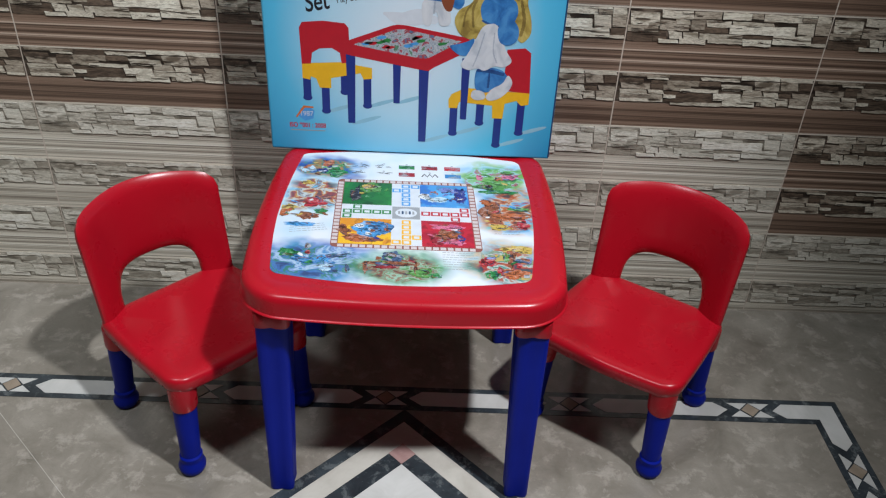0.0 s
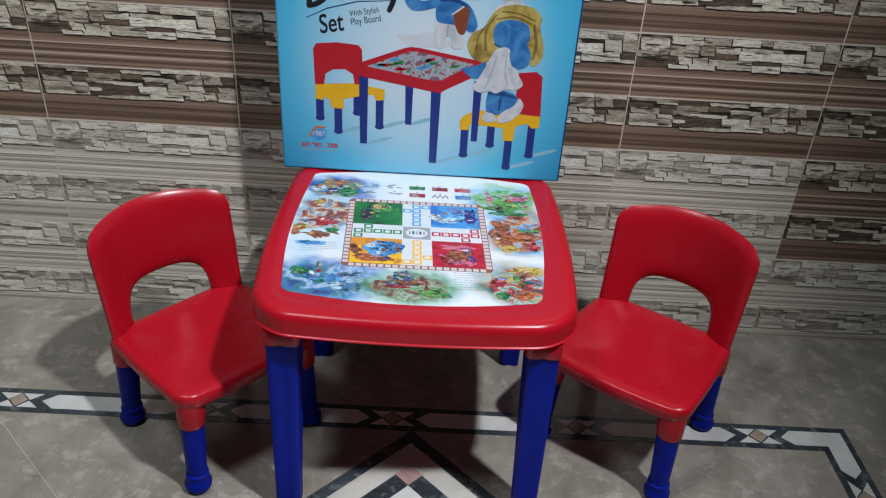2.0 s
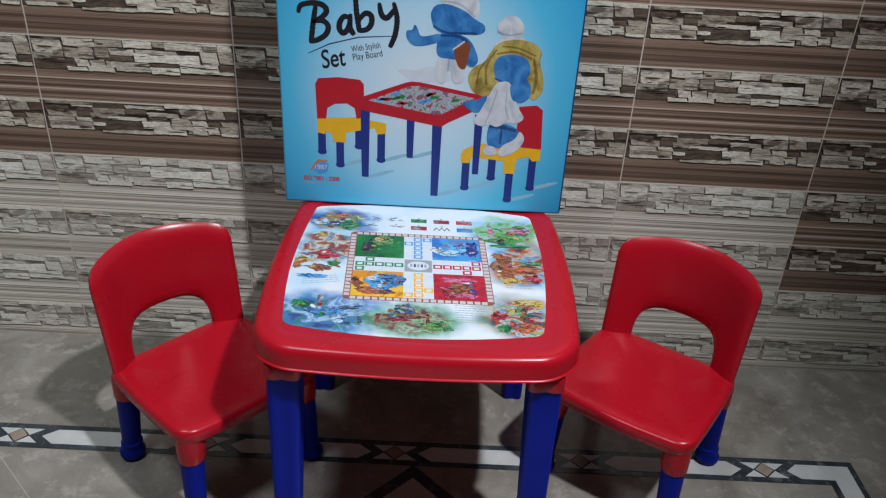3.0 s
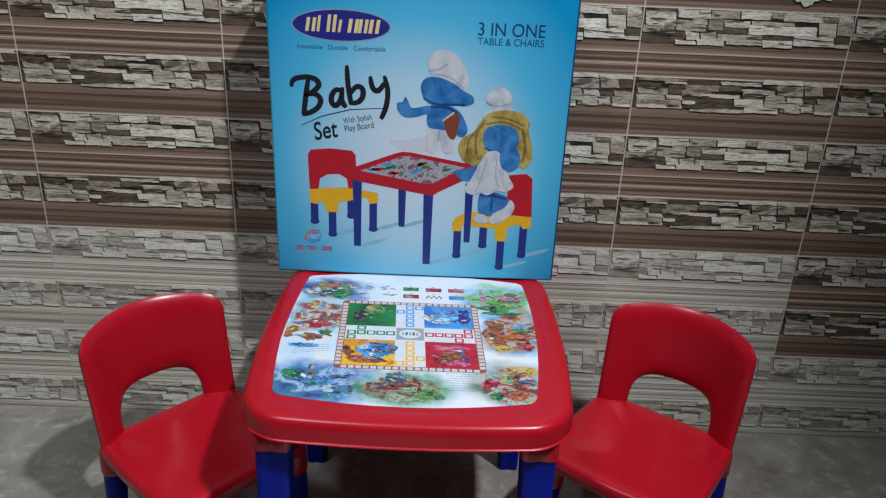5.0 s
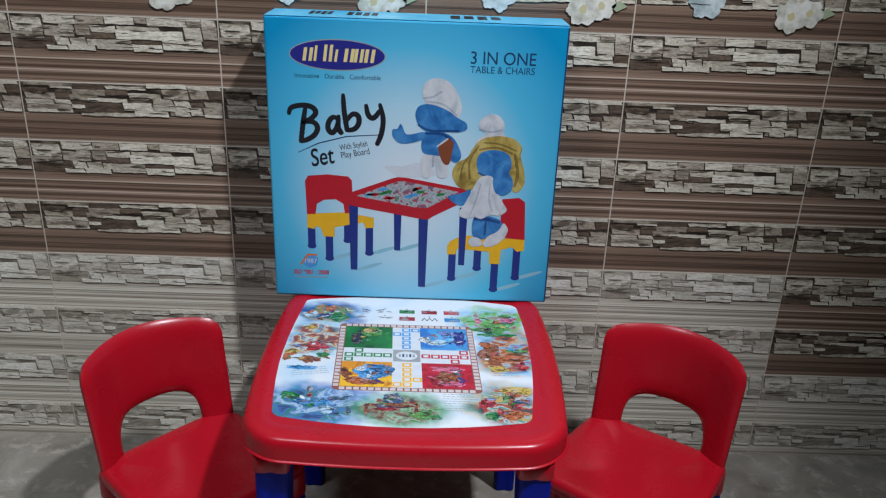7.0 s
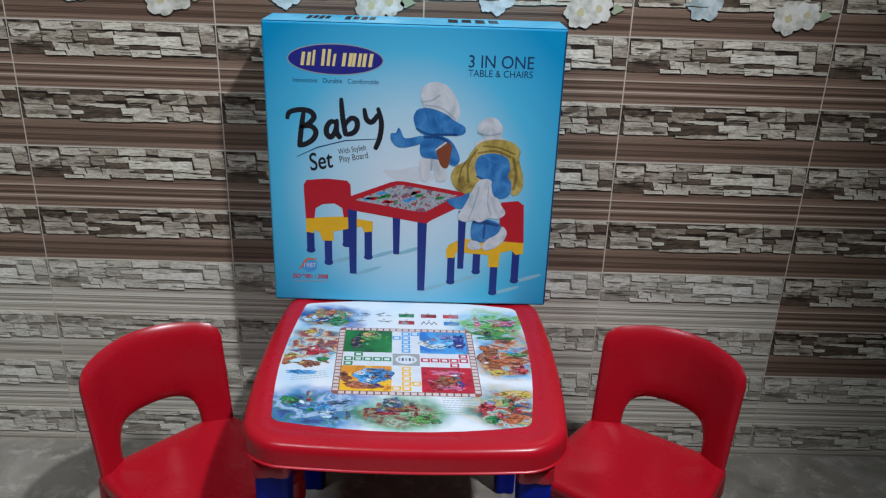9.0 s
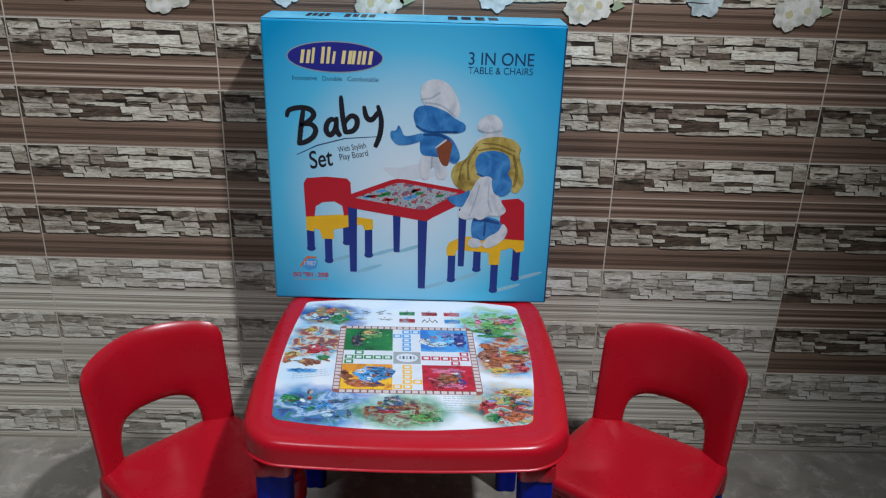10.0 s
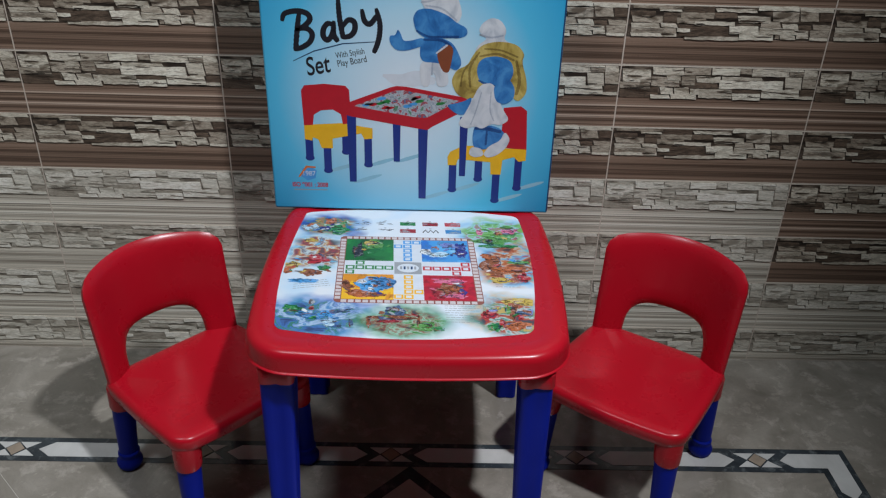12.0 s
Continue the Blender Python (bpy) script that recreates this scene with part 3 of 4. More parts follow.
PICTURE_FRONT_RIGHT = (
    (0.1607, -0.1826, 0.0279, 0.0149, 0, "orange"),
    (0.1613, -0.1415, 0.0048, 0.0314, -14, "brown"),
    (0.184, -0.11, 0.0347, 0.0107, -4, "gold"),
    (0.1217, -0.1529, 0.0146, 0.0154, 0, "red"),
    (0.1261, -0.1901, 0.0121, 0.0137, 0, "green"),
    (0.1791, -0.1472, 0.014, 0.0103, 0, "slate"),
    (0.1916, -0.1415, 0.0074, 0.008, 0, "violet"),
    (0.1527, -0.1358, 0.0059, 0.0137, 0, "leaf"),
    (0.1398, -0.1758, 0.005, 0.0114, 0, "red"),
)
PICTURE_RIGHT = (
    (0.1437, 0.0236, 0.0196, 0.0379, 0, "brown"),
    (0.1747, 0.005, 0.0347, 0.0121, 0, "orange"),
    (0.1513, -0.0349, 0.0189, 0.0107, 0, "gold"),
    (0.1925, -0.0241, 0.0119, 0.0153, 0, "red"),
    (0.1934, 0.032, 0.0229, 0.0076, 0, "leaf"),
    (0.1356, 0.0557, 0.0125, 0.0101, 0, "orange"),
)
PICTURE_BACK_RIGHT = (
    (0.1507, 0.1191, 0.0362, 0.019, 0, "leaf"),
    (0.1617, 0.0962, 0.0357, 0.0101, 0, "green"),
    (0.1868, 0.1594, 0.0168, 0.0118, 0, "pink"),
    (0.1314, 0.1548, 0.0079, 0.0118, 0, "pink"),
    (0.1455, 0.1182, 0.0078, 0.0076, 0, "black"),
    (0.1865, 0.1794, 0.0134, 0.0064, 0, "leaf"),
    (0.1662, 0.1503, 0.0088, 0.0091, 0, "orange"),
)
PICTURES = (GREEN_YARD, BLUE_YARD, YELLOW_YARD, RED_YARD, PICTURE_BACK_LEFT, PICTURE_LEFT, PICTURE_FRONT_LEFT, PICTURE_FRONT, PICTURE_FRONT_RIGHT, PICTURE_RIGHT, PICTURE_BACK_RIGHT)
SKETCH = {n: sketch(n + "_brushwork", c) for n, c in (
    ("leaf", (0.085, 0.26, 0.055)), ("gold", (0.50, 0.36, 0.07)), ("black", (0.02, 0.02, 0.03)), ("pale", (0.42, 0.60, 0.72)), ("white", (0.66, 0.69, 0.71)),
    ("navy", (0.02, 0.03, 0.24)), ("violet", (0.16, 0.20, 0.50)), ("orange", (0.42, 0.115, 0.035)), ("sky", (0.06, 0.30, 0.64)), ("bluegrey", (0.035, 0.18, 0.42)),
    ("brown", (0.24, 0.075, 0.03)), ("pink", (0.58, 0.13, 0.24)), ("darkred", (0.26, 0.01, 0.02)), ("green", (0.02, 0.20, 0.05)), ("red", (0.40, 0.02, 0.03)),
    ("slate", (0.05, 0.10, 0.20)), ("grey", (0.30, 0.32, 0.35)))}


def blot(cx, cy, rx, ry, turn, seed, n=34):
    """A ragged brush blot: a long wave and a short one round its edge."""
    c, q = math.cos(radians(turn)), math.sin(radians(turn))
    out = []
    for i in range(n):
        a = 2 * math.pi * i / n
        k = 1 + 0.55 * noise.noise((1.6 * math.cos(a) + seed * 3.1, 1.6 * math.sin(a), seed)) + 0.30 * noise.noise((5.5 * math.cos(a), 5.5 * math.sin(a) + seed * 1.7, seed))
        x, y = rx * k * math.cos(a), ry * k * math.sin(a)
        out.append((cx + c * x - q * y, cy + q * x + c * y))
    return out


for i, shapes in enumerate(PICTURES):
    for k, (px, py, ex, ey, tilt, tone_) in enumerate(shapes):
        grow = 0.95 if i > 3 else 1.0
        print_on_sheet("picture_patch", blot(px, py, grow * ex, grow * ey, tilt, k + 9 * i), SKETCH[tone_], 4.2 + 0.4 * k)
        for n in range(3):
            a0, reach = pick.uniform(0, 6.28), pick.uniform(0.7, 1.2)
            line = [(px + ex * reach * math.cos(a0 + 0.5 * q) * (0.4 + 0.12 * q), py + ey * reach * math.sin(a0 + 0.5 * q) * (0.4 + 0.12 * q)) for q in range(5)]
            print_on_sheet("ink_line", stroke(line, 0.0014), SKETCH[("slate", "brown", "black")[(k + n) % 3]], 8.4 + 0.1 * n)
# small touches of colour that make the pictures busy: centre, reach, how many, inks
for cx, cy, rx, ry, n, tones in (
        (-0.160, 0.172, 0.040, 0.034, 8, ("orange", "green", "gold", "navy", "white", "leaf", "brown")),
        (-0.180, 0.015, 0.042, 0.050, 10, ("red", "brown", "gold", "white", "slate", "orange", "sky", "green")),
        (-0.150, -0.165, 0.062, 0.036, 8, ("slate", "bluegrey", "navy", "green", "pale", "sky", "white")),
        (-0.030, -0.170, 0.040, 0.032, 7, ("brown", "darkred", "slate", "green", "grey", "leaf")),
        (0.160, -0.152, 0.046, 0.046, 12, ("red", "orange", "gold", "brown", "slate", "violet", "green", "grey")),
        (0.166, 0.010, 0.040, 0.052, 9, ("brown", "orange", "red", "sky", "slate", "gold", "white")),
        (0.158, 0.140, 0.042, 0.038, 7, ("leaf", "green", "pink", "slate", "gold", "pale")),
        (-0.070, -0.068, 0.034, 0.032, 9, ("sky", "navy", "brown", "white", "orange")),
        (0.062, -0.068, 0.032, 0.034, 10, ("darkred", "pink", "brown", "slate", "white", "orange")),
        (0.058, 0.074, 0.036, 0.030, 9, ("navy", "white", "violet", "sky", "brown")),
        (-0.070, 0.080, 0.030, 0.028, 7, ("black", "green", "leaf", "gold"))):
    for k in range(n):
        a, d = pick.uniform(0, 6.28), pick.random() ** 0.6
        ex, ey = pick.uniform(0.003, 0.009), pick.uniform(0.0016, 0.0042)
        px, py = cx + rx * d * math.cos(a), cy + ry * d * math.sin(a)
        print_on_sheet("picture_touch", blot(px, py, ex, ey, pick.uniform(-50, 50), k + cx, 18), SKETCH[tones[k % len(tones)]], 9 + 0.05 * k)
for cx, cy, wide, n, slope in ((0.078, -0.155, 0.056, 8, 0.0), (-0.172, -0.078, 0.062, 4, 0.22), (0.165, -0.058, 0.048, 5, 0.0)):
    for k in range(n):
        x, end = cx - wide / 2, cx + wide / 2 * pick.uniform(0.6, 1)
        while x < end:
            w = pick.uniform(0.003, 0.008)
            y = cy + 0.028 - 0.0072 * k + slope * (x - cx)
            print_on_sheet("text_bar", [(x, y), (x + w, y + slope * w), (x + w, y + slope * w + 0.0014), (x, y + 0.0014)], INK_GREY, 1)
            x += w + 0.0016


# ---- chairs ----
def chair(m, label):
    c = empty("child_chair", m, label, "chair", "chairs beside the table")
    hw, hd = 0.146, 0.140

    def seat_ring(inset, z, dish=0.0):
        out = []
        for x, y in outline(hw - inset, hd - inset, 0.034 - min(inset, 0.03), 0.030, 0.02, 8, 10):
            scoop = 0.009 * max(0.0, 1 - (x / hw) ** 2) * min(1.0, max(0.0, 0.62 - 0.5 * y / hd))
            out.append((x * (1 - 0.04 * (y + hd) / (2 * hd)), y, z - 0.003 - 0.009 * y / hd - scoop))
        return out

    part("seat", loft([seat_ring(i, z) for i, z in (
        (0.136, 0.2195), (0.120, 0.2196), (0.100, 0.2200), (0.080, 0.2210), (0.060, 0.2228), (0.042, 0.2250), (0.028, 0.2267), (0.018, 0.2272), (0.010, 0.2264), (0.005, 0.2245), (0.0015, 0.2210), (0.0, 0.216),
        (0.0008, 0.206), (0.0018, 0.199), (0.0045, 0.1962), (0.014, 0.198), (0.03, 0.206))]), RED, c, "glossy dished red seat", True)
    # backrest: a curved panel with an arched opening above the seat
    steps, rows = 44, 8
    inner, outer = [], []
    half, low, high, rad = 0.1415, 0.200, 0.416, 0.025

    def edge_at(s):
        """A point on the outer edge, from one foot over the top to the other."""
        up, arc, across = high - rad - low, rad * math.pi / 2, 2 * (half - rad)
        d = s * (2 * up + 2 * arc + across)
        flip = 1
        if d > up + arc + across / 2:
            d, flip = 2 * up + 2 * arc + across - d, -1
        if d < up:
            x, z = -half, low + d
        elif d < up + arc:
            a = (d - up) / rad
            x, z = -half + rad - rad * math.cos(a), high - rad + rad * math.sin(a)
        else:
            x, z = -half + rad + d - up - arc, high
        return (flip * x * (0.97 + 0.03 * (z - low) / 0.2), z + 0.012 * (1 - (x / half) ** 2) * (z - low) / (high - low))

    for i in range(steps + 1):
        s = i / steps
        a = math.pi * (1 - s)
        ca, sa = math.cos(a), math.sin(a)
        k = 0.5
        inner.append((0.085 * math.copysign(abs(ca) ** k, ca), 0.196 + 0.082 * abs(sa) ** 0.5))
        outer.append(edge_at(s))

    def place(x, z, off):
        lean = 0.034 * (z - 0.2) / 0.2
        bend = -0.060 * (x / 0.142) ** 2
        y = 0.118 + 0.041 + lean + bend
        sl = -0.120 * x / 0.142 ** 2
        ln = math.sqrt(1 + sl * sl)
        return (x - sl * off / ln, y + off / ln, z + 0.0)

    front, back = [], []
    for r in range(rows + 1):
        f = 0.5 - 0.5 * math.cos(math.pi * r / rows)
        th = 0.0115 * (max(0.0, 1 - (2 * f - 1) ** 4)) ** 0.5
        fr, bk = [], []
        for (ix, iz), (ox, oz) in zip(inner, outer):
            x, z = ix + (ox - ix) * f, iz + (oz - iz) * f
            fr.append(place(x, z, -th))
            bk.append(place(x, z, th))
        front.append(fr)
        back.append(bk)
    bm = loft(front, cap=False, close=False)
    loft(back, cap=False, close=False, bm=bm)
    bmesh.ops.remove_doubles(bm, verts=bm.verts[:], dist=0.0002)
    edge = [e for e in bm.edges if e.is_boundary]
    bmesh.ops.contextual_create(bm, geom=edge)
    part("backrest", bm, RED, c, "curved red backrest with arched opening", True)
    for sx in (-1, 1):
        for sy in (-1, 1):
            cx, cy = 0.1175 * sx, 0.1115 * sy
            ex, ey = sx * 0.0095, sy * 0.0075
            dz = -0.003 - 0.009 * sy * 0.8
            n = 20

            def disc(r, z):
                k = 1 - z / 0.2
                return [(cx + ex * k + r * math.cos(2 * math.pi * i / n), cy + ey * k + r * math.sin(2 * math.pi * i / n), z) for i in range(n)]

            part("leg_socket", loft([disc(r, z) for r, z in ((0.018, 0.152), (0.0228, 0.1523), (0.0236, 0.1545), (0.0246, 0.178), (0.0252, 0.196 + dz), (0.0252, 0.2075 + dz), (0.020, 0.2085 + dz))]), RED, c, "red moulded leg socket", True)
            leg = part("leg", loft([disc(r, z) for r, z in ((0.0175, 0.04), (0.0185, 0.06), (0.0205, 0.13), (0.021, 0.165))]), BLUE, c, "deep blue plastic leg", True)
            part("foot", loft([disc(r, z) for r, z in ((0.012, 0.0), (0.0195, 0.002), (0.0235, 0.009), (0.0245, 0.017), (0.020, 0.026), (0.0195, 0.031), (0.0205, 0.034), (0.0205, 0.039), (0.018, 0.042))]), BLUE, leg, "rounded blue foot", True)
    return c


chair(pose(-0.486, -0.384, 0, 0, 0, 47), "red plastic child's chair with short blue legs, turned inwards")
chair(pose(0.321, -0.358, 0, 0, 0, -35), "red plastic child's chair with short blue legs, turned outwards")


# ---- carton ----
CX, CY = -0.1135, -0.0695
carton = empty("carton", pose(CX, CY, 0.4405), "blue printed cardboard carton standing on the table", "box")
CARTON = material("printed_blue_card", (0.05, 0.35, 0.65), 0.38)
gl = node(CARTON, "ShaderNodeVectorMath")
gl.operation = "LENGTH"
gm = coords(CARTON, (2.75, 0, 2.55), "Object", (0.02, 0, -0.61))
link(CARTON, gm, gl.inputs[0])
base(CARTON, ramp(CARTON, gl.outputs["Value"], [(0.14, (0.62, 0.73, 0.81)), (0.40, (0.42, 0.65, 0.78)), (0.68, (0.085, 0.46, 0.70)), (1.0, (0.006, 0.27, 0.53))]))
bump(CARTON, noise_of(CARTON, coords(CARTON, (1, 1, 0.3)), 20, 3), 0.1, 0.002)
# The card's blue, lightened to paint in light falling on the carton's top.
FLAP_LIT = material("lit_blue_card", (0.10, 0.46, 0.68), 0.4)
base(FLAP_LIT, ramp(FLAP_LIT, noise_of(FLAP_LIT, coords(FLAP_LIT), 14, 5), [(0.35, (0.06, 0.40, 0.66)), (0.6, (0.14, 0.50, 0.70)), (0.75, (0.30, 0.58, 0.72))]))
body = part("body", slab(-0.2755, 0.2755, -0.0525, 0.0525, 0.0, 0.552, 0.004), CARTON, carton)
part("top_flap", slab(-0.2735, 0.2735, -0.0515, 0.050, 0.5522, 0.5536, 0.0006), FLAP_LIT, carton, "closed blue top flap, its colour lightened as if lit from above")
LIFT = 0.0525


def print_on_carton(name, pts, mat, level=1, label=""):
    pts = [(0.992 * x - 0.0015 - CX, 0.998 * z + 0.003 - 0.4405) for x, z in pts]
    return part(name, flat(pts, LIFT + 0.0001 + 0.00005 * level, 0.0001), mat, body, label)


def carton_text(name, text, x0, x1, z, height, mat, level=1, **kw):
    return writing(name, text, 0.992 * x0 - 0.0015 - CX, 0.992 * x1 - 0.0015 - CX, 0.998 * z + 0.003 - 0.4405, height, mat, body, LIFT + 0.0001 + 0.00005 * level, **kw)


print_on_carton("edge_crease", rect(0.1612, 0.4430, 0.1640, 0.9880), INK_SLATE, 1)
print_on_carton("logo_rim", oval(-0.2575, 0.926, 0.0885, 0.0285, 40), INK_GREY, 1)
print_on_carton("logo_oval", oval(-0.2575, 0.926, 0.0865, 0.0265, 40), INK_NAVY, 2, "navy logo oval with gold bars")
for k, (w, h) in enumerate(((0.017, 0.024), (0.008, 0.028), (0.016, 0.030), (0.008, 0.022), (0.018, 0.024), (0.016, 0.024), (0.018, 0.024))):
    x = -0.322 + 0.0188 * k
    for u, v in ((0.0, 0.36), (0.64, 1.0)) if w > 0.01 else ((0.2, 0.8),):
        print_on_carton("logo_bar", [(x + u * w, 0.914), (x + v * w, 0.914), (x + v * w + 0.004, 0.914 + h), (x + u * w + 0.004, 0.914 + h)], LOGO_GOLD, 3)
carton_text("slogan", "Innovative   Durable   Comfortable", -0.337, -0.178, 0.883, 0.0085, INK_SLATE)
carton_text("heading", "3 IN ONE", -0.013, 0.107, 0.919, 0.0225, INK_SLATE, bold=0.004)
carton_text("subheading", "TABLE & CHAIRS", -0.013, 0.106, 0.9025, 0.0125, INK_SLATE, bold=0.002)
def brushed(name, points, width, mat=INK_BLACK, level=2):
    """A brush stroke along a smooth line through the points, thinner at its ends."""
    line = []
    for i in range(len(points) - 1):
        p0, p1, p2, p3 = (Vector(points[min(max(k, 0), len(points) - 1)]) for k in (i - 1, i, i + 1, i + 2))
        for k in range(5):
            u = k / 5
            line.append(0.5 * (2 * p1 + (p2 - p0) * u + (2 * p0 - 5 * p1 + 4 * p2 - p3) * u * u + (3 * p1 - p0 - 3 * p2 + p3) * u ** 3))
    line.append(Vector(points[-1]))
    for k, (a, b) in enumerate(zip(line, line[1:])):
        d = (b - a).normalized() * width * 0.30
        print_on_carton(name, stroke([tuple(a - d), tuple((a + b) / 2), tuple(b + d)], width * (1.0 - 0.25 * abs(2 * k / len(line) - 1) ** 3)), mat, level + 0.05 * (k % 8))


# the hand-lettered word "Baby", stroke by stroke
for letter in (
        [(-0.319, 0.828), (-0.324, 0.799), (-0.329, 0.763)],
        [(-0.350, 0.816), (-0.345, 0.827), (-0.323, 0.832), (-0.305, 0.828), (-0.300, 0.817), (-0.313, 0.804), (-0.325, 0.800)],
        [(-0.323, 0.800), (-0.306, 0.801), (-0.297, 0.791), (-0.302, 0.777), (-0.316, 0.767), (-0.329, 0.763)],
        [(-0.259, 0.809), (-0.268, 0.811), (-0.276, 0.801), (-0.277, 0.788), (-0.270, 0.781), (-0.262, 0.789), (-0.257, 0.806)],
        [(-0.257, 0.813), (-0.258, 0.792), (-0.252, 0.781)],
        [(-0.248, 0.853), (-0.246, 0.820), (-0.241, 0.787)],
        [(-0.242, 0.805), (-0.231, 0.818), (-0.220, 0.815), (-0.219, 0.801), (-0.227, 0.790), (-0.240, 0.787)],
        [(-0.205, 0.835), (-0.201, 0.817), (-0.191, 0.812), (-0.180, 0.825)],
        [(-0.179, 0.837), (-0.173, 0.811), (-0.176, 0.783), (-0.184, 0.762)]):
    brushed("title_stroke", letter, 0.0108)
print_on_carton("title_rule", stroke([(-0.335, 0.741), (-0.296, 0.760), (-0.242, 0.775), (-0.180, 0.780)], 0.0022), INK_SLATE, 1)
carton_text("title_end", "Set", -0.309, -0.263, 0.714, 0.034, INK_BLACK, 2, shear=0.16, bold=0.012, turn=11)
carton_text("note", "With Stylish", -0.255, -0.201, 0.7475, 0.011, INK_BLACK, 2, turn=11)
carton_text("note", "Play Board", -0.252, -0.197, 0.732, 0.012, INK_BLACK, 2, turn=11)
# plain colour shapes where the print shows figures
print_on_carton("pale_cloud", oval(-0.115, 0.712, 0.05, 0.014, 26, 0, 0.4, 2), INK_WHITE, 1)


def rounded(points, times=3):
    """Cuts the corners of an outline until it is round."""
    for _ in range(times):
        out = []
        for (ax, az), (bx, bz) in zip(points, points[1:] + points[:1]):
            out += [(0.78 * ax + 0.22 * bx, 0.78 * az + 0.22 * bz), (0.22 * ax + 0.78 * bx, 0.22 * az + 0.78 * bz)]
        points = out
    return points


print_on_carton("colour_shape", rounded([(-0.101, 0.864), (-0.098, 0.880), (-0.084, 0.890), (-0.066, 0.891), (-0.049, 0.884), (-0.036, 0.868), (-0.028, 0.850), (-0.024, 0.832), (-0.033, 0.813), (-0.073, 0.836), (-0.094, 0.842)]), FIGURE_WHITE, 9)
print_on_carton("colour_shape", rounded([(-0.114, 0.824), (-0.106, 0.840), (-0.083, 0.843), (-0.051, 0.832), (-0.032, 0.817), (-0.014, 0.809), (-0.013, 0.795), (-0.033, 0.789), (-0.052, 0.794), (-0.066, 0.786), (-0.091, 0.789), (-0.107, 0.800)]), FIGURE_BLUE, 10)
print_on_carton("colour_shape", rounded([(-0.092, 0.791), (-0.119, 0.783), (-0.131, 0.783), (-0.135, 0.796), (-0.141, 0.805), (-0.145, 0.792), (-0.156, 0.793), (-0.156, 0.779), (-0.144, 0.765), (-0.124, 0.765), (-0.092, 0.775)]), FIGURE_BLUE, 9.5)
print_on_carton("colour_shape", rounded([(-0.098, 0.793), (-0.061, 0.791), (-0.037, 0.780), (-0.020, 0.745), (-0.030, 0.729), (-0.046, 0.736), (-0.065, 0.744), (-0.101, 0.745)]), FIGURE_BLUE, 9.8)
print_on_carton("colour_shape", rounded([(-0.101, 0.749), (-0.063, 0.748), (-0.048, 0.731), (-0.044, 0.701), (-0.067, 0.697), (-0.071, 0.724), (-0.079, 0.726), (-0.081, 0.697), (-0.098, 0.699)]), FIGURE_WHITE, 9.2)
print_on_carton("colour_shape", rounded([(-0.071, 0.763), (-0.050, 0.780), (-0.037, 0.772), (-0.041, 0.746), (-0.045, 0.725), (-0.058, 0.727)]), INK_BROWN, 11)
print_on_carton("colour_shape", rounded([(0.006, 0.803), (0.013, 0.819), (0.029, 0.829), (0.047, 0.825), (0.059, 0.807), (0.053, 0.789), (0.077, 0.780), (0.047, 0.774), (0.000, 0.762), (0.007, 0.779), (0.025, 0.791)]), FIGURE_WHITE, 9)
print_on_carton("colour_shape", rounded([(-0.003, 0.758), (0.014, 0.780), (0.046, 0.787), (0.079, 0.782), (0.095, 0.764), (0.090, 0.749), (0.101, 0.719), (0.104, 0.690), (0.088, 0.671), (0.074, 0.685), (0.018, 0.695), (0.010, 0.681), (-0.008, 0.675), (-0.029, 0.684), (-0.041, 0.709), (-0.032, 0.731), (-0.010, 0.741)]), FIGURE_GOLD, 10)
print_on_carton("colour_shape", rounded([(0.006, 0.735), (0.014, 0.754), (0.042, 0.760), (0.070, 0.752), (0.077, 0.730), (0.070, 0.710), (0.051, 0.699), (0.029, 0.701), (0.011, 0.713)]), FIGURE_BLUE, 11)
print_on_carton("colour_shape", rounded([(0.039, 0.701), (0.055, 0.714), (0.069, 0.717), (0.081, 0.699), (0.080, 0.678), (0.064, 0.666), (0.045, 0.672)]), FIGURE_BLUE, 14)
print_on_carton("colour_shape", rounded([(-0.050, 0.663), (-0.030, 0.667), (-0.013, 0.672), (0.002, 0.682), (-0.008, 0.645), (-0.027, 0.644)]), FIGURE_BLUE, 12)
print_on_carton("colour_shape", rounded([(0.007, 0.624), (0.031, 0.624), (0.042, 0.624), (0.058, 0.619), (0.070, 0.604), (0.062, 0.589), (0.037, 0.583), (0.033, 0.574), (0.008, 0.576), (0.004, 0.597)]), FIGURE_BLUE, 11.5)
print_on_carton("colour_shape", rounded([(0.014, 0.705), (0.040, 0.709), (0.050, 0.680), (0.060, 0.657), (0.075, 0.637), (0.057, 0.624), (0.041, 0.629), (0.022, 0.616), (0.008, 0.623), (-0.007, 0.616), (-0.027, 0.625), (-0.012, 0.647), (0.000, 0.673)]), FIGURE_WHITE, 13)
print_on_carton("colour_shape", rounded([(0.002, 0.580), (0.024, 0.577), (0.029, 0.562), (0.011, 0.557), (-0.002, 0.564)]), FIGURE_WHITE, 13)
print_on_carton("colour_shape", rounded([(0.026, 0.565), (0.040, 0.584), (0.059, 0.593), (0.067, 0.614), (0.079, 0.597), (0.071, 0.578), (0.053, 0.562), (0.035, 0.557)]), FIGURE_WHITE, 14)
brushed("shade_stroke", [(0.000, 0.752), (-0.018, 0.728), (-0.022, 0.700)], 0.004, HAIR_SHADE, 10.4)
brushed("shade_stroke", [(0.010, 0.765), (-0.006, 0.735), (-0.004, 0.700)], 0.005, HAIR_SHADE, 10.5)
brushed("shade_stroke", [(0.020, 0.772), (0.050, 0.770), (0.082, 0.758)], 0.004, HAIR_SHADE, 10.6)
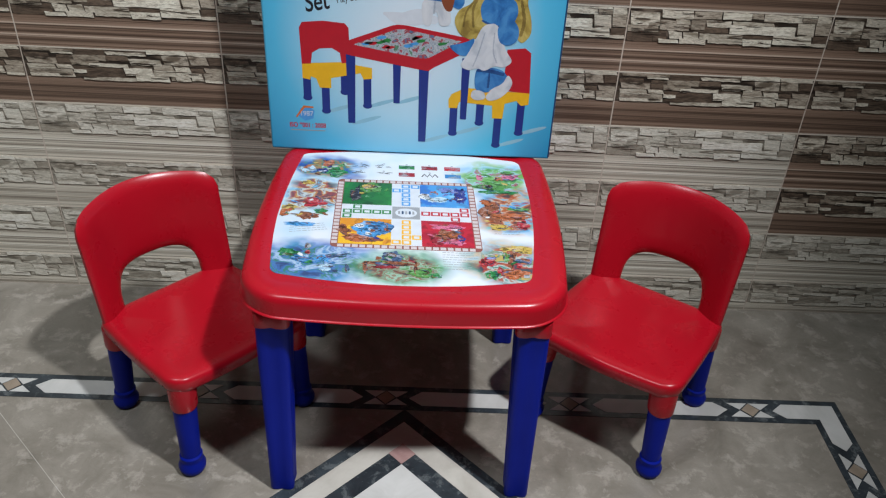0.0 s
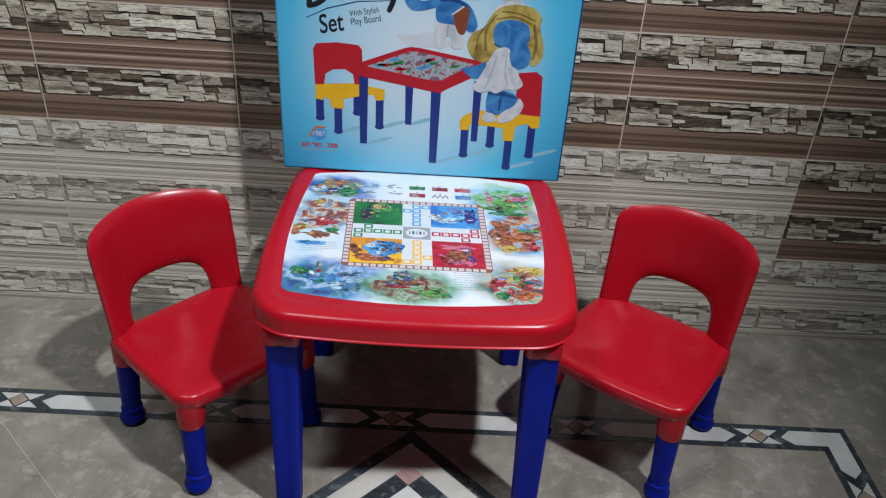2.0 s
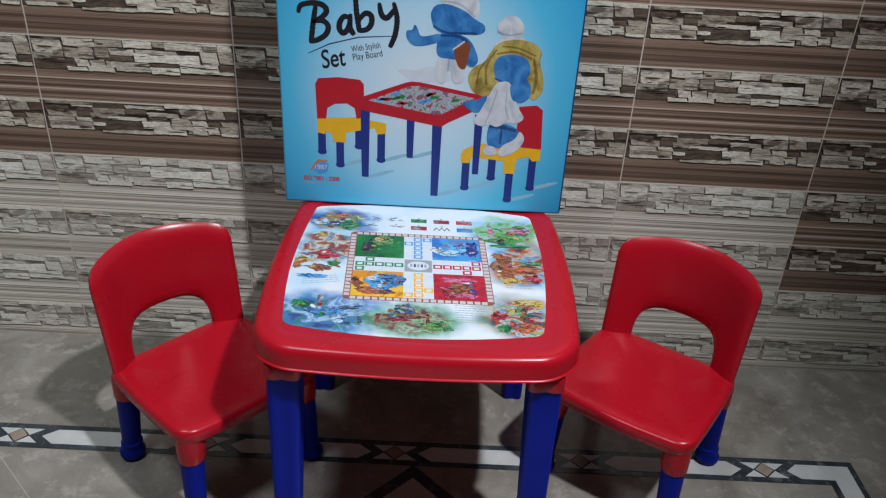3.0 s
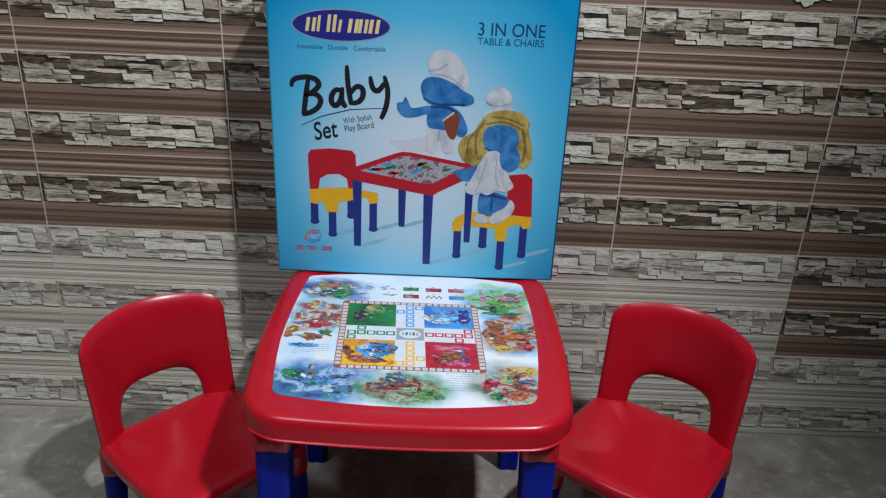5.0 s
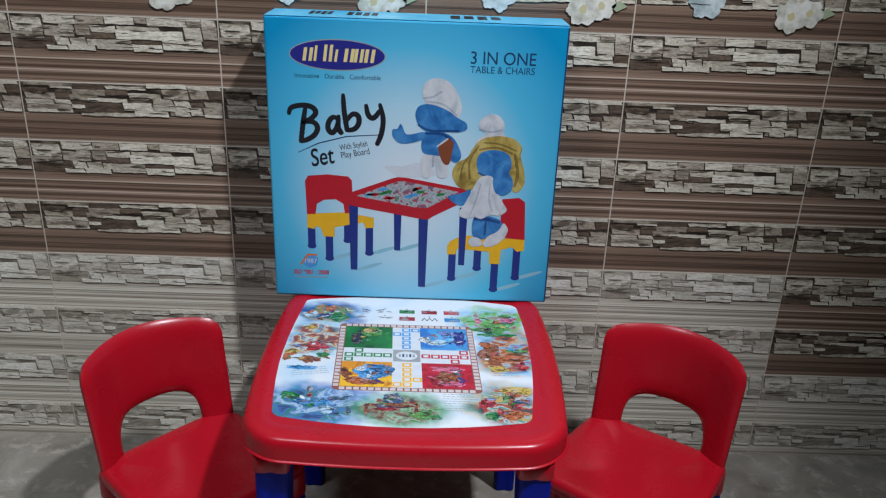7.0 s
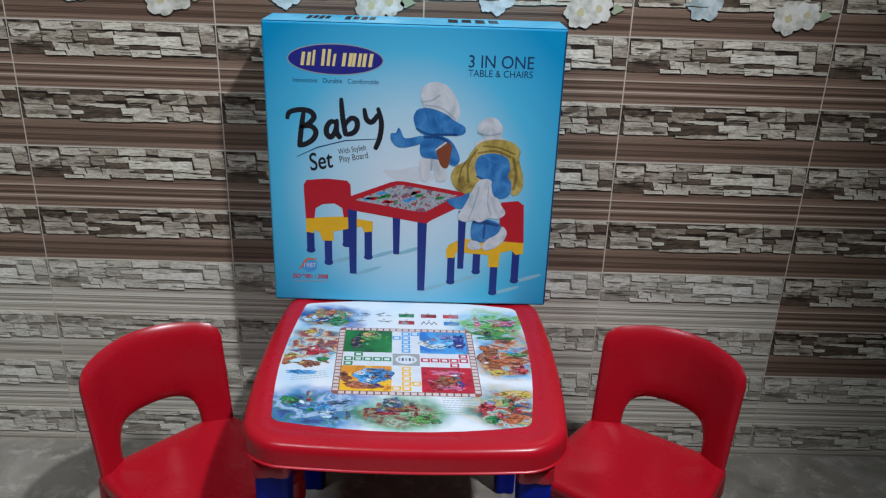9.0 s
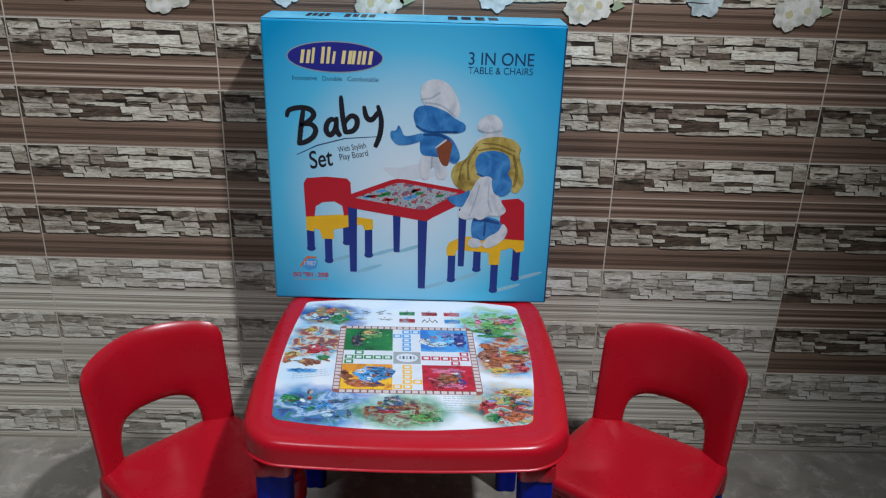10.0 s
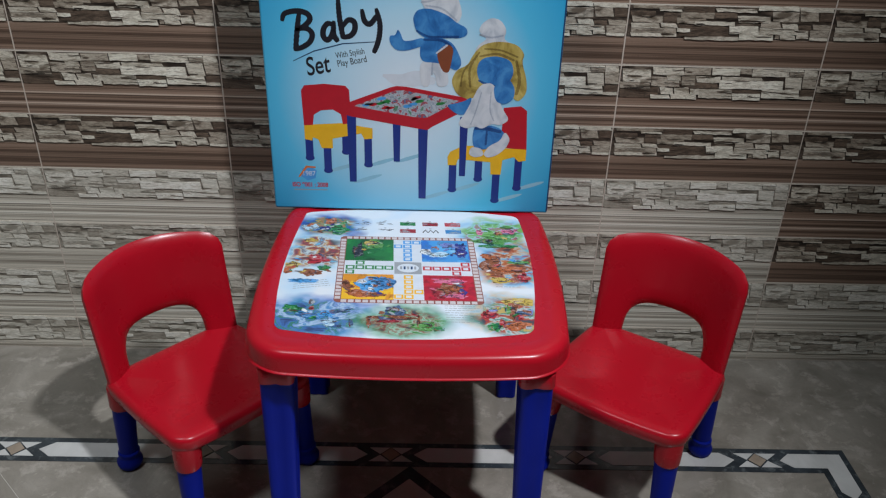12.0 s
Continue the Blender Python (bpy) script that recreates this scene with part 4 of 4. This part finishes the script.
brushed("shade_stroke", [(0.080, 0.750), (0.088, 0.715), (0.084, 0.688)], 0.007, HAIR_SHADE, 10.7)
brushed("shade_stroke", [(0.012, 0.758), (0.045, 0.763), (0.075, 0.752)], 0.005, HAIR_SHADE, 10.8)
brushed("shade_stroke", [(-0.098, 0.853), (-0.080, 0.856), (-0.064, 0.866)], 0.004, HAT_SHADE, 9.4)
brushed("shade_stroke", [(-0.090, 0.847), (-0.060, 0.842), (-0.034, 0.822)], 0.004, HAT_SHADE, 9.5)
brushed("shade_stroke", [(0.010, 0.798), (0.030, 0.793), (0.052, 0.797)], 0.004, HAT_SHADE, 9.4)
brushed("shade_stroke", [(0.018, 0.690), (0.008, 0.650), (0.000, 0.626)], 0.003, HAT_SHADE, 13.4)
brushed("shade_stroke", [(0.036, 0.690), (0.036, 0.655), (0.044, 0.634)], 0.003, HAT_SHADE, 13.5)
brushed("shade_stroke", [(-0.076, 0.745), (-0.077, 0.722)], 0.004, HAT_SHADE, 9.6)
brushed("shade_stroke", [(-0.106, 0.802), (-0.085, 0.792), (-0.060, 0.792), (-0.030, 0.793)], 0.005, SKIN_SHADE, 10.4)
brushed("shade_stroke", [(-0.092, 0.786), (-0.062, 0.786), (-0.044, 0.776)], 0.006, SKIN_SHADE, 10.6)
brushed("shade_stroke", [(0.012, 0.712), (0.040, 0.702), (0.066, 0.710)], 0.005, SKIN_SHADE, 11.5)
brushed("shade_stroke", [(0.010, 0.618), (0.034, 0.617), (0.058, 0.612)], 0.008, SKIN_SHADE, 11.9)
brushed("shade_stroke", [(0.032, 0.612), (0.031, 0.585)], 0.005, SKIN_SHADE, 12.0)
brushed("shade_stroke", [(-0.069, 0.762), (-0.050, 0.777)], 0.004, FIGURE_WHITE, 11.6)
# pictured furniture
for x, z in ((-0.227, 0.499), (-0.092, 0.466), (-0.143, 0.545), (-0.279, 0.521), (-0.199, 0.535), (0.055, 0.463), (-0.032, 0.485), (0.098, 0.491)):
    print_on_carton("printed_shadow", oval(x + 0.026, z + 0.008, 0.030, 0.004, 18, 18), INK_SHADE, 0.5)
for x, z0, z1 in ((-0.314, 0.546, 0.610), (-0.279, 0.520, 0.580), (-0.242, 0.560, 0.600), (-0.199, 0.534, 0.60)):
    print_on_carton("pictured_leg", rect(x - 0.0075, z0, x + 0.0075, z1), INK_BLUE, 1)
    print_on_carton("pictured_foot", oval(x, z0 + 0.003, 0.009, 0.006, 14), INK_BLUE, 2)
print_on_carton("pictured_seat", [(-0.322, 0.617), (-0.25, 0.622), (-0.190, 0.613), (-0.190, 0.592), (-0.206, 0.590), (-0.212, 0.602), (-0.268, 0.590), (-0.268, 0.570), (-0.290, 0.570), (-0.296, 0.588), (-0.306, 0.592), (-0.308, 0.585), (-0.322, 0.588)], INK_YELLOW, 3)
print_on_carton("pictured_back", [(-0.322, 0.616), (-0.324, 0.685), (-0.318, 0.695), (-0.28, 0.699), (-0.24, 0.696), (-0.233, 0.688), (-0.231, 0.622), (-0.247, 0.620), (-0.250, 0.640), (-0.265, 0.649), (-0.288, 0.647), (-0.302, 0.638), (-0.305, 0.617)], INK_RED, 4)
for x, z0, z1, w in ((-0.143, 0.545, 0.65, 0.008), (-0.013, 0.517, 0.64, 0.008), (-0.230, 0.500, 0.65, 0.009), (-0.092, 0.466, 0.62, 0.0095)):
    print_on_carton("pictured_leg", [(x - w * 0.75, z0), (x + w * 0.75, z0), (x + w, z1), (x - w, z1)], INK_BLUE, 5)
print_on_carton("pictured_top", [(-0.244, 0.640), (-0.247, 0.656), (-0.235, 0.664), (-0.155, 0.695), (-0.143, 0.698), (-0.125, 0.697), (-0.015, 0.679), (-0.004, 0.672), (-0.004, 0.662), (-0.014, 0.652), (-0.073, 0.620), (-0.084, 0.612), (-0.098, 0.614), (-0.23, 0.636)], INK_RED, 6)
print_on_carton("pictured_board", [(-0.225, 0.657), (-0.145, 0.689), (-0.13, 0.690), (-0.024, 0.672), (-0.085, 0.637), (-0.10, 0.636)], picture("small_board_picture", ((0.10, 0.16, 0.28), (0.35, 0.06, 0.08), (0.40, 0.43, 0.46), (0.30, 0.34, 0.40), (0.42, 0.45, 0.48), (0.10, 0.22, 0.14)), 75, 6), 7)
for k in range(16):
    u, v = pick.uniform(0.1, 0.9), pick.uniform(0.1, 0.9)
    px = -0.225 + u * 0.125 + v * 0.075
    pz = 0.657 - u * 0.019 + v * 0.033
    print_on_carton("picture_patch", oval(px, pz, 0.009, 0.003, 12, 10, 0.5, k), (INK_RED, INK_SKY, INK_GREEN, INK_GREY)[k % 4], 8)
for x, z0, z1 in ((-0.032, 0.484, 0.55), (0.019, 0.508, 0.56), (0.098, 0.490, 0.56), (0.055, 0.462, 0.53)):
    print_on_carton("pictured_leg", rect(x - 0.0075, z0, x + 0.0075, z1), INK_BLUE, 1)
    print_on_carton("pictured_foot", oval(x, z0 + 0.003, 0.009, 0.006, 14), INK_BLUE, 2)
print_on_carton("pictured_back", [(0.060, 0.580), (0.062, 0.660), (0.095, 0.664), (0.107, 0.655), (0.112, 0.575)], INK_RED, 3)
print_on_carton("pictured_seat", [(-0.043, 0.557), (-0.038, 0.568), (-0.012, 0.582), (0.112, 0.576), (0.112, 0.553), (0.098, 0.550), (0.088, 0.560), (0.066, 0.553), (0.064, 0.522), (0.044, 0.522), (0.042, 0.548), (-0.022, 0.553), (-0.026, 0.540), (-0.042, 0.540)], INK_YELLOW, 4)
print_on_carton("badge", oval(-0.318, 0.516, 0.017, 0.016, 6, 20), INK_SKY, 1)
print_on_carton("badge_swoosh", stroke([(-0.338, 0.508), (-0.322, 0.530), (-0.304, 0.529)], 0.005), INK_ORANGE, 2)
carton_text("badge_number", "1987", -0.329, -0.305, 0.511, 0.010, INK_WHITE, 3)
carton_text("certificate", "ISO 9001 : 2008", -0.352, -0.281, 0.487, 0.0095, INK_RED, 1, bold=0.03)
print_on_carton("text_bar", rect(-0.350, 0.4795, -0.283, 0.4815), INK_GREY, 1)
for x0, w in ((-0.20, 0.045), (-0.13, 0.06), (0.06, 0.10)):
    bm = bmesh.new()
    for k in range(4):
        box_into(bm, x0 + k * w / 4, x0 + (k + 0.7) * w / 4, -0.02 + 0.006 * (k % 2), 0.028, 0.5538, 0.5541)
    part("top_print", bm, INK_BLACK, body)


# ---- floor inlay ----
def inlay(name, pts, mat, level=1):
    return part(name, flat(pts, 0.0008 * level, 0.0006, "xy"), mat, FLOOR)


RX = 0.797          # outer edge of the border's turn
inlay("border_bed", rect(X0, -0.3895, RX, -0.3225), BLACK_STONE)
inlay("border_bed", rect(RX - 0.066, Y0, RX, -0.3895), BLACK_STONE)


def motif(cx, cy, along):
    def p(u, v):
        return (cx + u, cy + v) if along == "x" else (cx + v, cy + u)
    for sv in (-1, 1):
        for su in (-1, 1):
            inlay("border_tooth", [p(su * 0.0025, sv * 0.0195), p(su * 0.044, sv * 0.0195), p(su * 0.0215, sv * 0.0015)], WHITE_STONE, 2)
    inlay("border_diamond", [p(-0.0185, 0), p(0, -0.0185), p(0.0185, 0), p(0, 0.0185)], TAN_STONE, 3)


def bar(c0, c1, mid, along):
    e = 0.024
    pts = [(c0 + 0.047, 0.0), (c0 + 0.050 + e, 0.020), (c1 - 0.050 - e, 0.020), (c1 - 0.047, 0.0), (c1 - 0.050 - e, -0.020), (c0 + 0.050 + e, -0.020)]
    inlay("border_bar", [(u, mid + v) if along == "x" else (mid + v, u) for u, v in pts], WHITE_STONE, 2)


centres = [-3.160, -2.784, -2.408, -2.032, -1.656, -1.280, -0.904, -0.525, -0.146, 0.231, 0.606]
for a in centres:
    motif(a, -0.3565, "x")
for a, b in zip(centres, centres[1:]):
    bar(a, b, -0.3565, "x")
inlay("border_corner", [(0.653, -0.3565), (0.676, -0.3365), (0.784, -0.3365), (0.784, -0.441), (0.764, -0.461), (0.744, -0.441), (0.744, -0.3765), (0.676, -0.3765)], WHITE_STONE, 2)
ycentres = [-0.512 - 0.374 * k for k in range(17)]
for a in ycentres:
    motif(0.764, a, "y")
for a, b in zip(ycentres, ycentres[1:]):
    bar(b, a, 0.764, "y")
inlay("slab_joint", stroke([(-0.945, -0.390), (-0.903, -0.425), (-0.714, -0.609), (-0.30, -1.012)], 0.0010), CREAM_STONE, 0.6)
# medallion
MX, MY = -0.106, -1.04


def diamond(name, half, mat, level):
    inlay(name, [(MX, MY + half), (MX + half, MY), (MX, MY - half), (MX - half, MY)], mat, level)


diamond("medallion_band", 0.652, BLACK_STONE, 1)
diamond("medallion_band", 0.617, CREAM_STONE, 2)
diamond("medallion_band", 0.558, BLACK_STONE, 3)
diamond("medallion_field", 0.507, WHITE_STONE, 4)
inlay("medallion_tip", [(MX, -0.482), (MX + 0.0255, -0.5075), (MX, -0.533), (MX - 0.0255, -0.5075)], PINK_STONE, 5)


# ---- ceiling lamp and added fill mount ----
lamp = empty("ceiling_lamp", pose(LAMP[0], LAMP[1], TOP), "round white recessed ceiling downlight", "lamp")
part("housing", turned([(0.075, 0.0), (0.075, -0.025), (0.070, -0.032), (0.058, -0.032), (0.058, -0.028)]), material("white_enamel", (0.8, 0.8, 0.8), 0.4), lamp, "white enamel ring", True)
# Invented disc above the added fill, out of view.
fill_mount = empty("fill_light_mount", pose(FILL_AT[0], FILL_AT[1], TOP), "white disc of the added fill light, out of view", "lamp")
part("backplate", turned([(0.30, 0.0), (0.30, -0.008), (0.26, -0.012)], 32), material("white_backplate", (0.8, 0.8, 0.8), 0.5), fill_mount)


# ---- wall tiles ----
TW, THT = 0.4, 0.25


# the ledge stones of one tile, course by course: from and to along the tile, top and foot below its upper edge, all in mm, and the tone (0 dark to 3 bright)
UPPER_FIRST = [(4, 62, 10, 35, 2), (65, 127, 5, 19, 2), (93, 122, 18, 30, 2), (129, 180, 4, 18, 1), (184, 238, 2, 17, 3), (241, 263, 2, 14, 1), (265, 339, 5, 18, 2), (326, 367, -2, 6, 3), (341, 370, 6, 17, 1), (370, 400, -1, 21, 2)]
UPPER_SECOND = [(65, 121, 25, 43, 1), (125, 151, 20, 39, 1), (153, 201, 22, 33, 2), (151, 200, 35, 44, 0), (206, 287, 22, 27, 2), (203, 331, 29, 44, 3), (334, 368, 20, 44, 2), (370, 400, 22, 40, 1), (2, 62, 37, 48, 1)]
UPPER_THIRD = [(2, 53, 51, 67, 0), (55, 81, 47, 66, 0), (84, 111, 46, 59, 2), (113, 129, 47, 59, 2), (127, 144, 46, 59, 2), (146, 162, 48, 59, 2), (67, 106, 62, 68, 3), (108, 159, 60, 68, 2), (163, 231, 48, 65, 2), (232, 289, 56, 67, 3), (203, 291, 46, 54, 0), (292, 368, 46, 62, 3), (370, 400, 46, 58, 0), (370, 400, 59, 63, 2)]
UPPER_COURSES = (UPPER_FIRST, UPPER_SECOND, UPPER_THIRD)
LOWER_FIRST = [(8, 103, 135, 140, 1), (59, 102, 139, 144, 2), (109, 165, 135, 146, 0), (168, 248, 138, 143, 2), (251, 329, 131, 138, 3), (331, 398, 134, 139, 2), (4, 54, 146, 154, 0)]
LOWER_SECOND = [(102, 165, 147, 156, 1), (8, 67, 155, 166, 1), (70, 95, 149, 164, 0), (96, 153, 158, 166, 1), (158, 211, 146, 155, 0), (213, 277, 151, 162, 2), (280, 331, 142, 159, 1), (334, 371, 142, 157, 1), (373, 397, 138, 157, 0), (132, 209, 163, 169, 2)]
LOWER_THIRD = [(8, 63, 169, 176, 2), (66, 98, 169, 175, 2), (101, 197, 172, 181, 0), (201, 259, 171, 184, 3), (262, 300, 161, 171, 1), (303, 335, 164, 174, 2), (336, 360, 167, 173, 0), (363, 398, 165, 173, 1), (100, 123, 178, 183, 3), (9, 97, 178, 186, 1)]
LOWER_FOURTH = [(261, 333, 173, 184, 2), (9, 98, 188, 193, 2), (102, 199, 183, 192, 0), (117, 222, 192, 197, 2), (223, 289, 186, 195, 3), (294, 300, 186, 192, 1), (303, 333, 186, 193, 2), (335, 358, 177, 191, 2), (361, 397, 175, 188, 1), (362, 396, 189, 194, 2)]
LOWER_COURSES = (LOWER_FIRST, LOWER_SECOND, LOWER_THIRD, LOWER_FOURTH)


def tile_mesh(name, mats, cut=0.0):
    """A tile seen from the front: from the top a ledge-stone band, a banded strip, a second ledge-stone band and a second strip."""
    rnd = random.Random(11)
    bm = bmesh.new()
    g = 0.0013
    face = -0.0080
    box_into(bm, g, TW - g, face, 0.0005, cut + 0.0004, THT - 0.0004, 0)

    def stone(u0, u1, top, foot, tone):
        x0, x1 = max(u0 / 1000 - 0.0014, g), min(u1 / 1000 + 0.0014, TW - g)
        z1, z0 = min(THT - top / 1000 + 0.0008, THT - 0.0042), THT - foot / 1000 - 0.0008
        w = x1 - x0
        d = face - 0.0006 - (0.0002 + 0.0005 * tone) - rnd.uniform(0, 0.0004)
        steps = max(2, int(w / 0.011))
        lower, upper = [], []
        for i in range(steps + 1):
            px = x0 + w * i / steps
            lower.append((px, z0 + rnd.uniform(-0.0010, 0.0009)))
            upper.append((px, z1 + rnd.uniform(-0.0009, 0.0009)))
        chip = min(0.005, 0.25 * w)
        lower[0] = (lower[0][0] + rnd.uniform(0, chip), lower[0][1])
        upper[-1] = (upper[-1][0] - rnd.uniform(0, chip), upper[-1][1])
        quad = [(min(max(px, g), TW - g), min(pz, THT - 0.0036)) for px, pz in lower + upper[::-1]]
        fa = [bm.verts.new((px, d, pz)) for px, pz in quad]
        ba = [bm.verts.new((px, face, pz)) for px, pz in quad]
        bm.faces.new(fa).material_index = 3 + tone
        for i in range(len(fa)):
            j = (i + 1) % len(fa)
            bm.faces.new((fa[i], ba[i], ba[j], fa[j])).material_index = 3 + max(0, tone - 2)

    for top, foot, courses in ((0.0, 0.068, UPPER_COURSES), (0.1305, 0.1955, LOWER_COURSES)):
        box_into(bm, g, TW - g, face - 0.0004, face, THT - foot, THT - top - 0.003, 1)
        box_into(bm, g, TW - g, face - 0.0006, face, THT - top - 0.0036, THT - top - 0.0010, 2)
        for course in courses:
            for each in course:
                stone(*each)
        # dark splits that run along the courses
        for _ in range(34):
            u, w, h = rnd.uniform(0.004, TW - 0.05), rnd.uniform(0.010, 0.045), rnd.uniform(0.0009, 0.0024)
            z = THT - top - rnd.uniform(0.008, foot - top - 0.004)
            n = max(3, int(w / 0.007))
            line = [(u + w * i / n, z + rnd.uniform(-0.0008, 0.0008)) for i in range(n + 1)]
            swell = [h * (0.25 + 0.75 * math.sin(math.pi * (0.1 + 0.8 * i / n))) for i in range(n + 1)]
            ring = [(x, c - 0.5 * q) for (x, c), q in zip(line, swell)] + [(x, c + 0.5 * q) for (x, c), q in list(zip(line, swell))[::-1]]
            bm.faces.new([bm.verts.new((x, face - 0.0028, c)) for x, c in ring]).material_index = 1
    bmesh.ops.recalc_face_normals(bm, faces=bm.faces)
    me = bpy.data.meshes.new(name)
    bm.to_mesh(me)
    bm.free()
    for m in mats:
        me.materials.append(m)
    return me


DARK = tile_mesh("dark_tile", [STRIPE_DARK, GAP_DARK, LINE, *STONES_DARK])
PALE = tile_mesh("pale_tile", [STRIPE_LIGHT, GAP_LIGHT, LINE, *STONES_PALE])
PALE_CUT = tile_mesh("pale_tile_cut", [STRIPE_LIGHT, GAP_LIGHT, LINE, *STONES_PALE], 0.031)
for row in range(-2, 12):
    for col in range(-9, 8):
        me = DARK
        if row == -2:
            me = PALE_CUT
        elif row == -1 and col < 1:
            me = PALE
        ob = new("wall_tile", me)
        ob.parent = WALL
        ob.location = (0.3 + 0.4 * col, -0.0006, 0.47 + 0.25 * row)


# printed flowers on the decorated tile row
PETAL = material("white_petal_glaze", (0.66, 0.64, 0.56), 0.4)
base(PETAL, ramp(PETAL, noise_of(PETAL, coords(PETAL), 45, 4), [(0.35, (0.42, 0.42, 0.34)), (0.55, (0.70, 0.68, 0.60)), (0.7, (0.80, 0.79, 0.74))]))
PETAL_BLUE = material("pale_blue_petal_glaze", (0.55, 0.62, 0.62), 0.4)
base(PETAL_BLUE, ramp(PETAL_BLUE, noise_of(PETAL_BLUE, coords(PETAL_BLUE), 45, 4), [(0.35, (0.34, 0.42, 0.42)), (0.55, (0.58, 0.65, 0.65)), (0.7, (0.72, 0.78, 0.78))]))
HEART = material("yellow_flower_heart", (0.58, 0.52, 0.30), 0.5)
SPRIG = material("pale_green_leaf_glaze", (0.36, 0.42, 0.27), 0.45)


def flower(x, z, r, mat, seed, heart=True, up=0.0):
    n = 6
    f = part("printed_flower", flat(oval(x, z, r * 0.78, r * 0.78, 20, 0, 0.2, seed), 0.0113 + up, 0.0006), mat, WALL)
    for k in range(n):
        a = 360 / n * k + 17 * seed
        px, pz = x + r * 0.58 * math.cos(radians(a)), z + r * 0.58 * math.sin(radians(a))
        part("petal", flat(oval(px, pz, r * 0.50, r * 0.46, 20, a, 0.25, k + seed), 0.0109 + up + 0.00004 * k, 0.0006), mat, f)
    if heart:
        part("flower_heart", flat(oval(x, z, r * 0.26, r * 0.26, 14, 0, 0.4, seed), 0.0115 + up, 0.0003), HEART, f)


for k in range(-4, 5):
    ox = 0.200 + 0.4 * k
    if not X0 < ox - 0.1 or not ox + 0.3 < X1:
        continue
    flower(ox + 0.034, 1.019, 0.026, PETAL, 2 * k + 1)
    flower(ox, 1.012, 0.030, PETAL, 2 * k, True, 0.0005)
    part("printed_leaf", flat([(ox + 0.052, 1.018), (ox + 0.064, 1.009), (ox + 0.084, 1.019), (ox + 0.068, 1.030)], 0.0109, 0.002), SPRIG, WALL)
    flower(ox + 0.236, 1.037, 0.034, PETAL_BLUE, k, False)
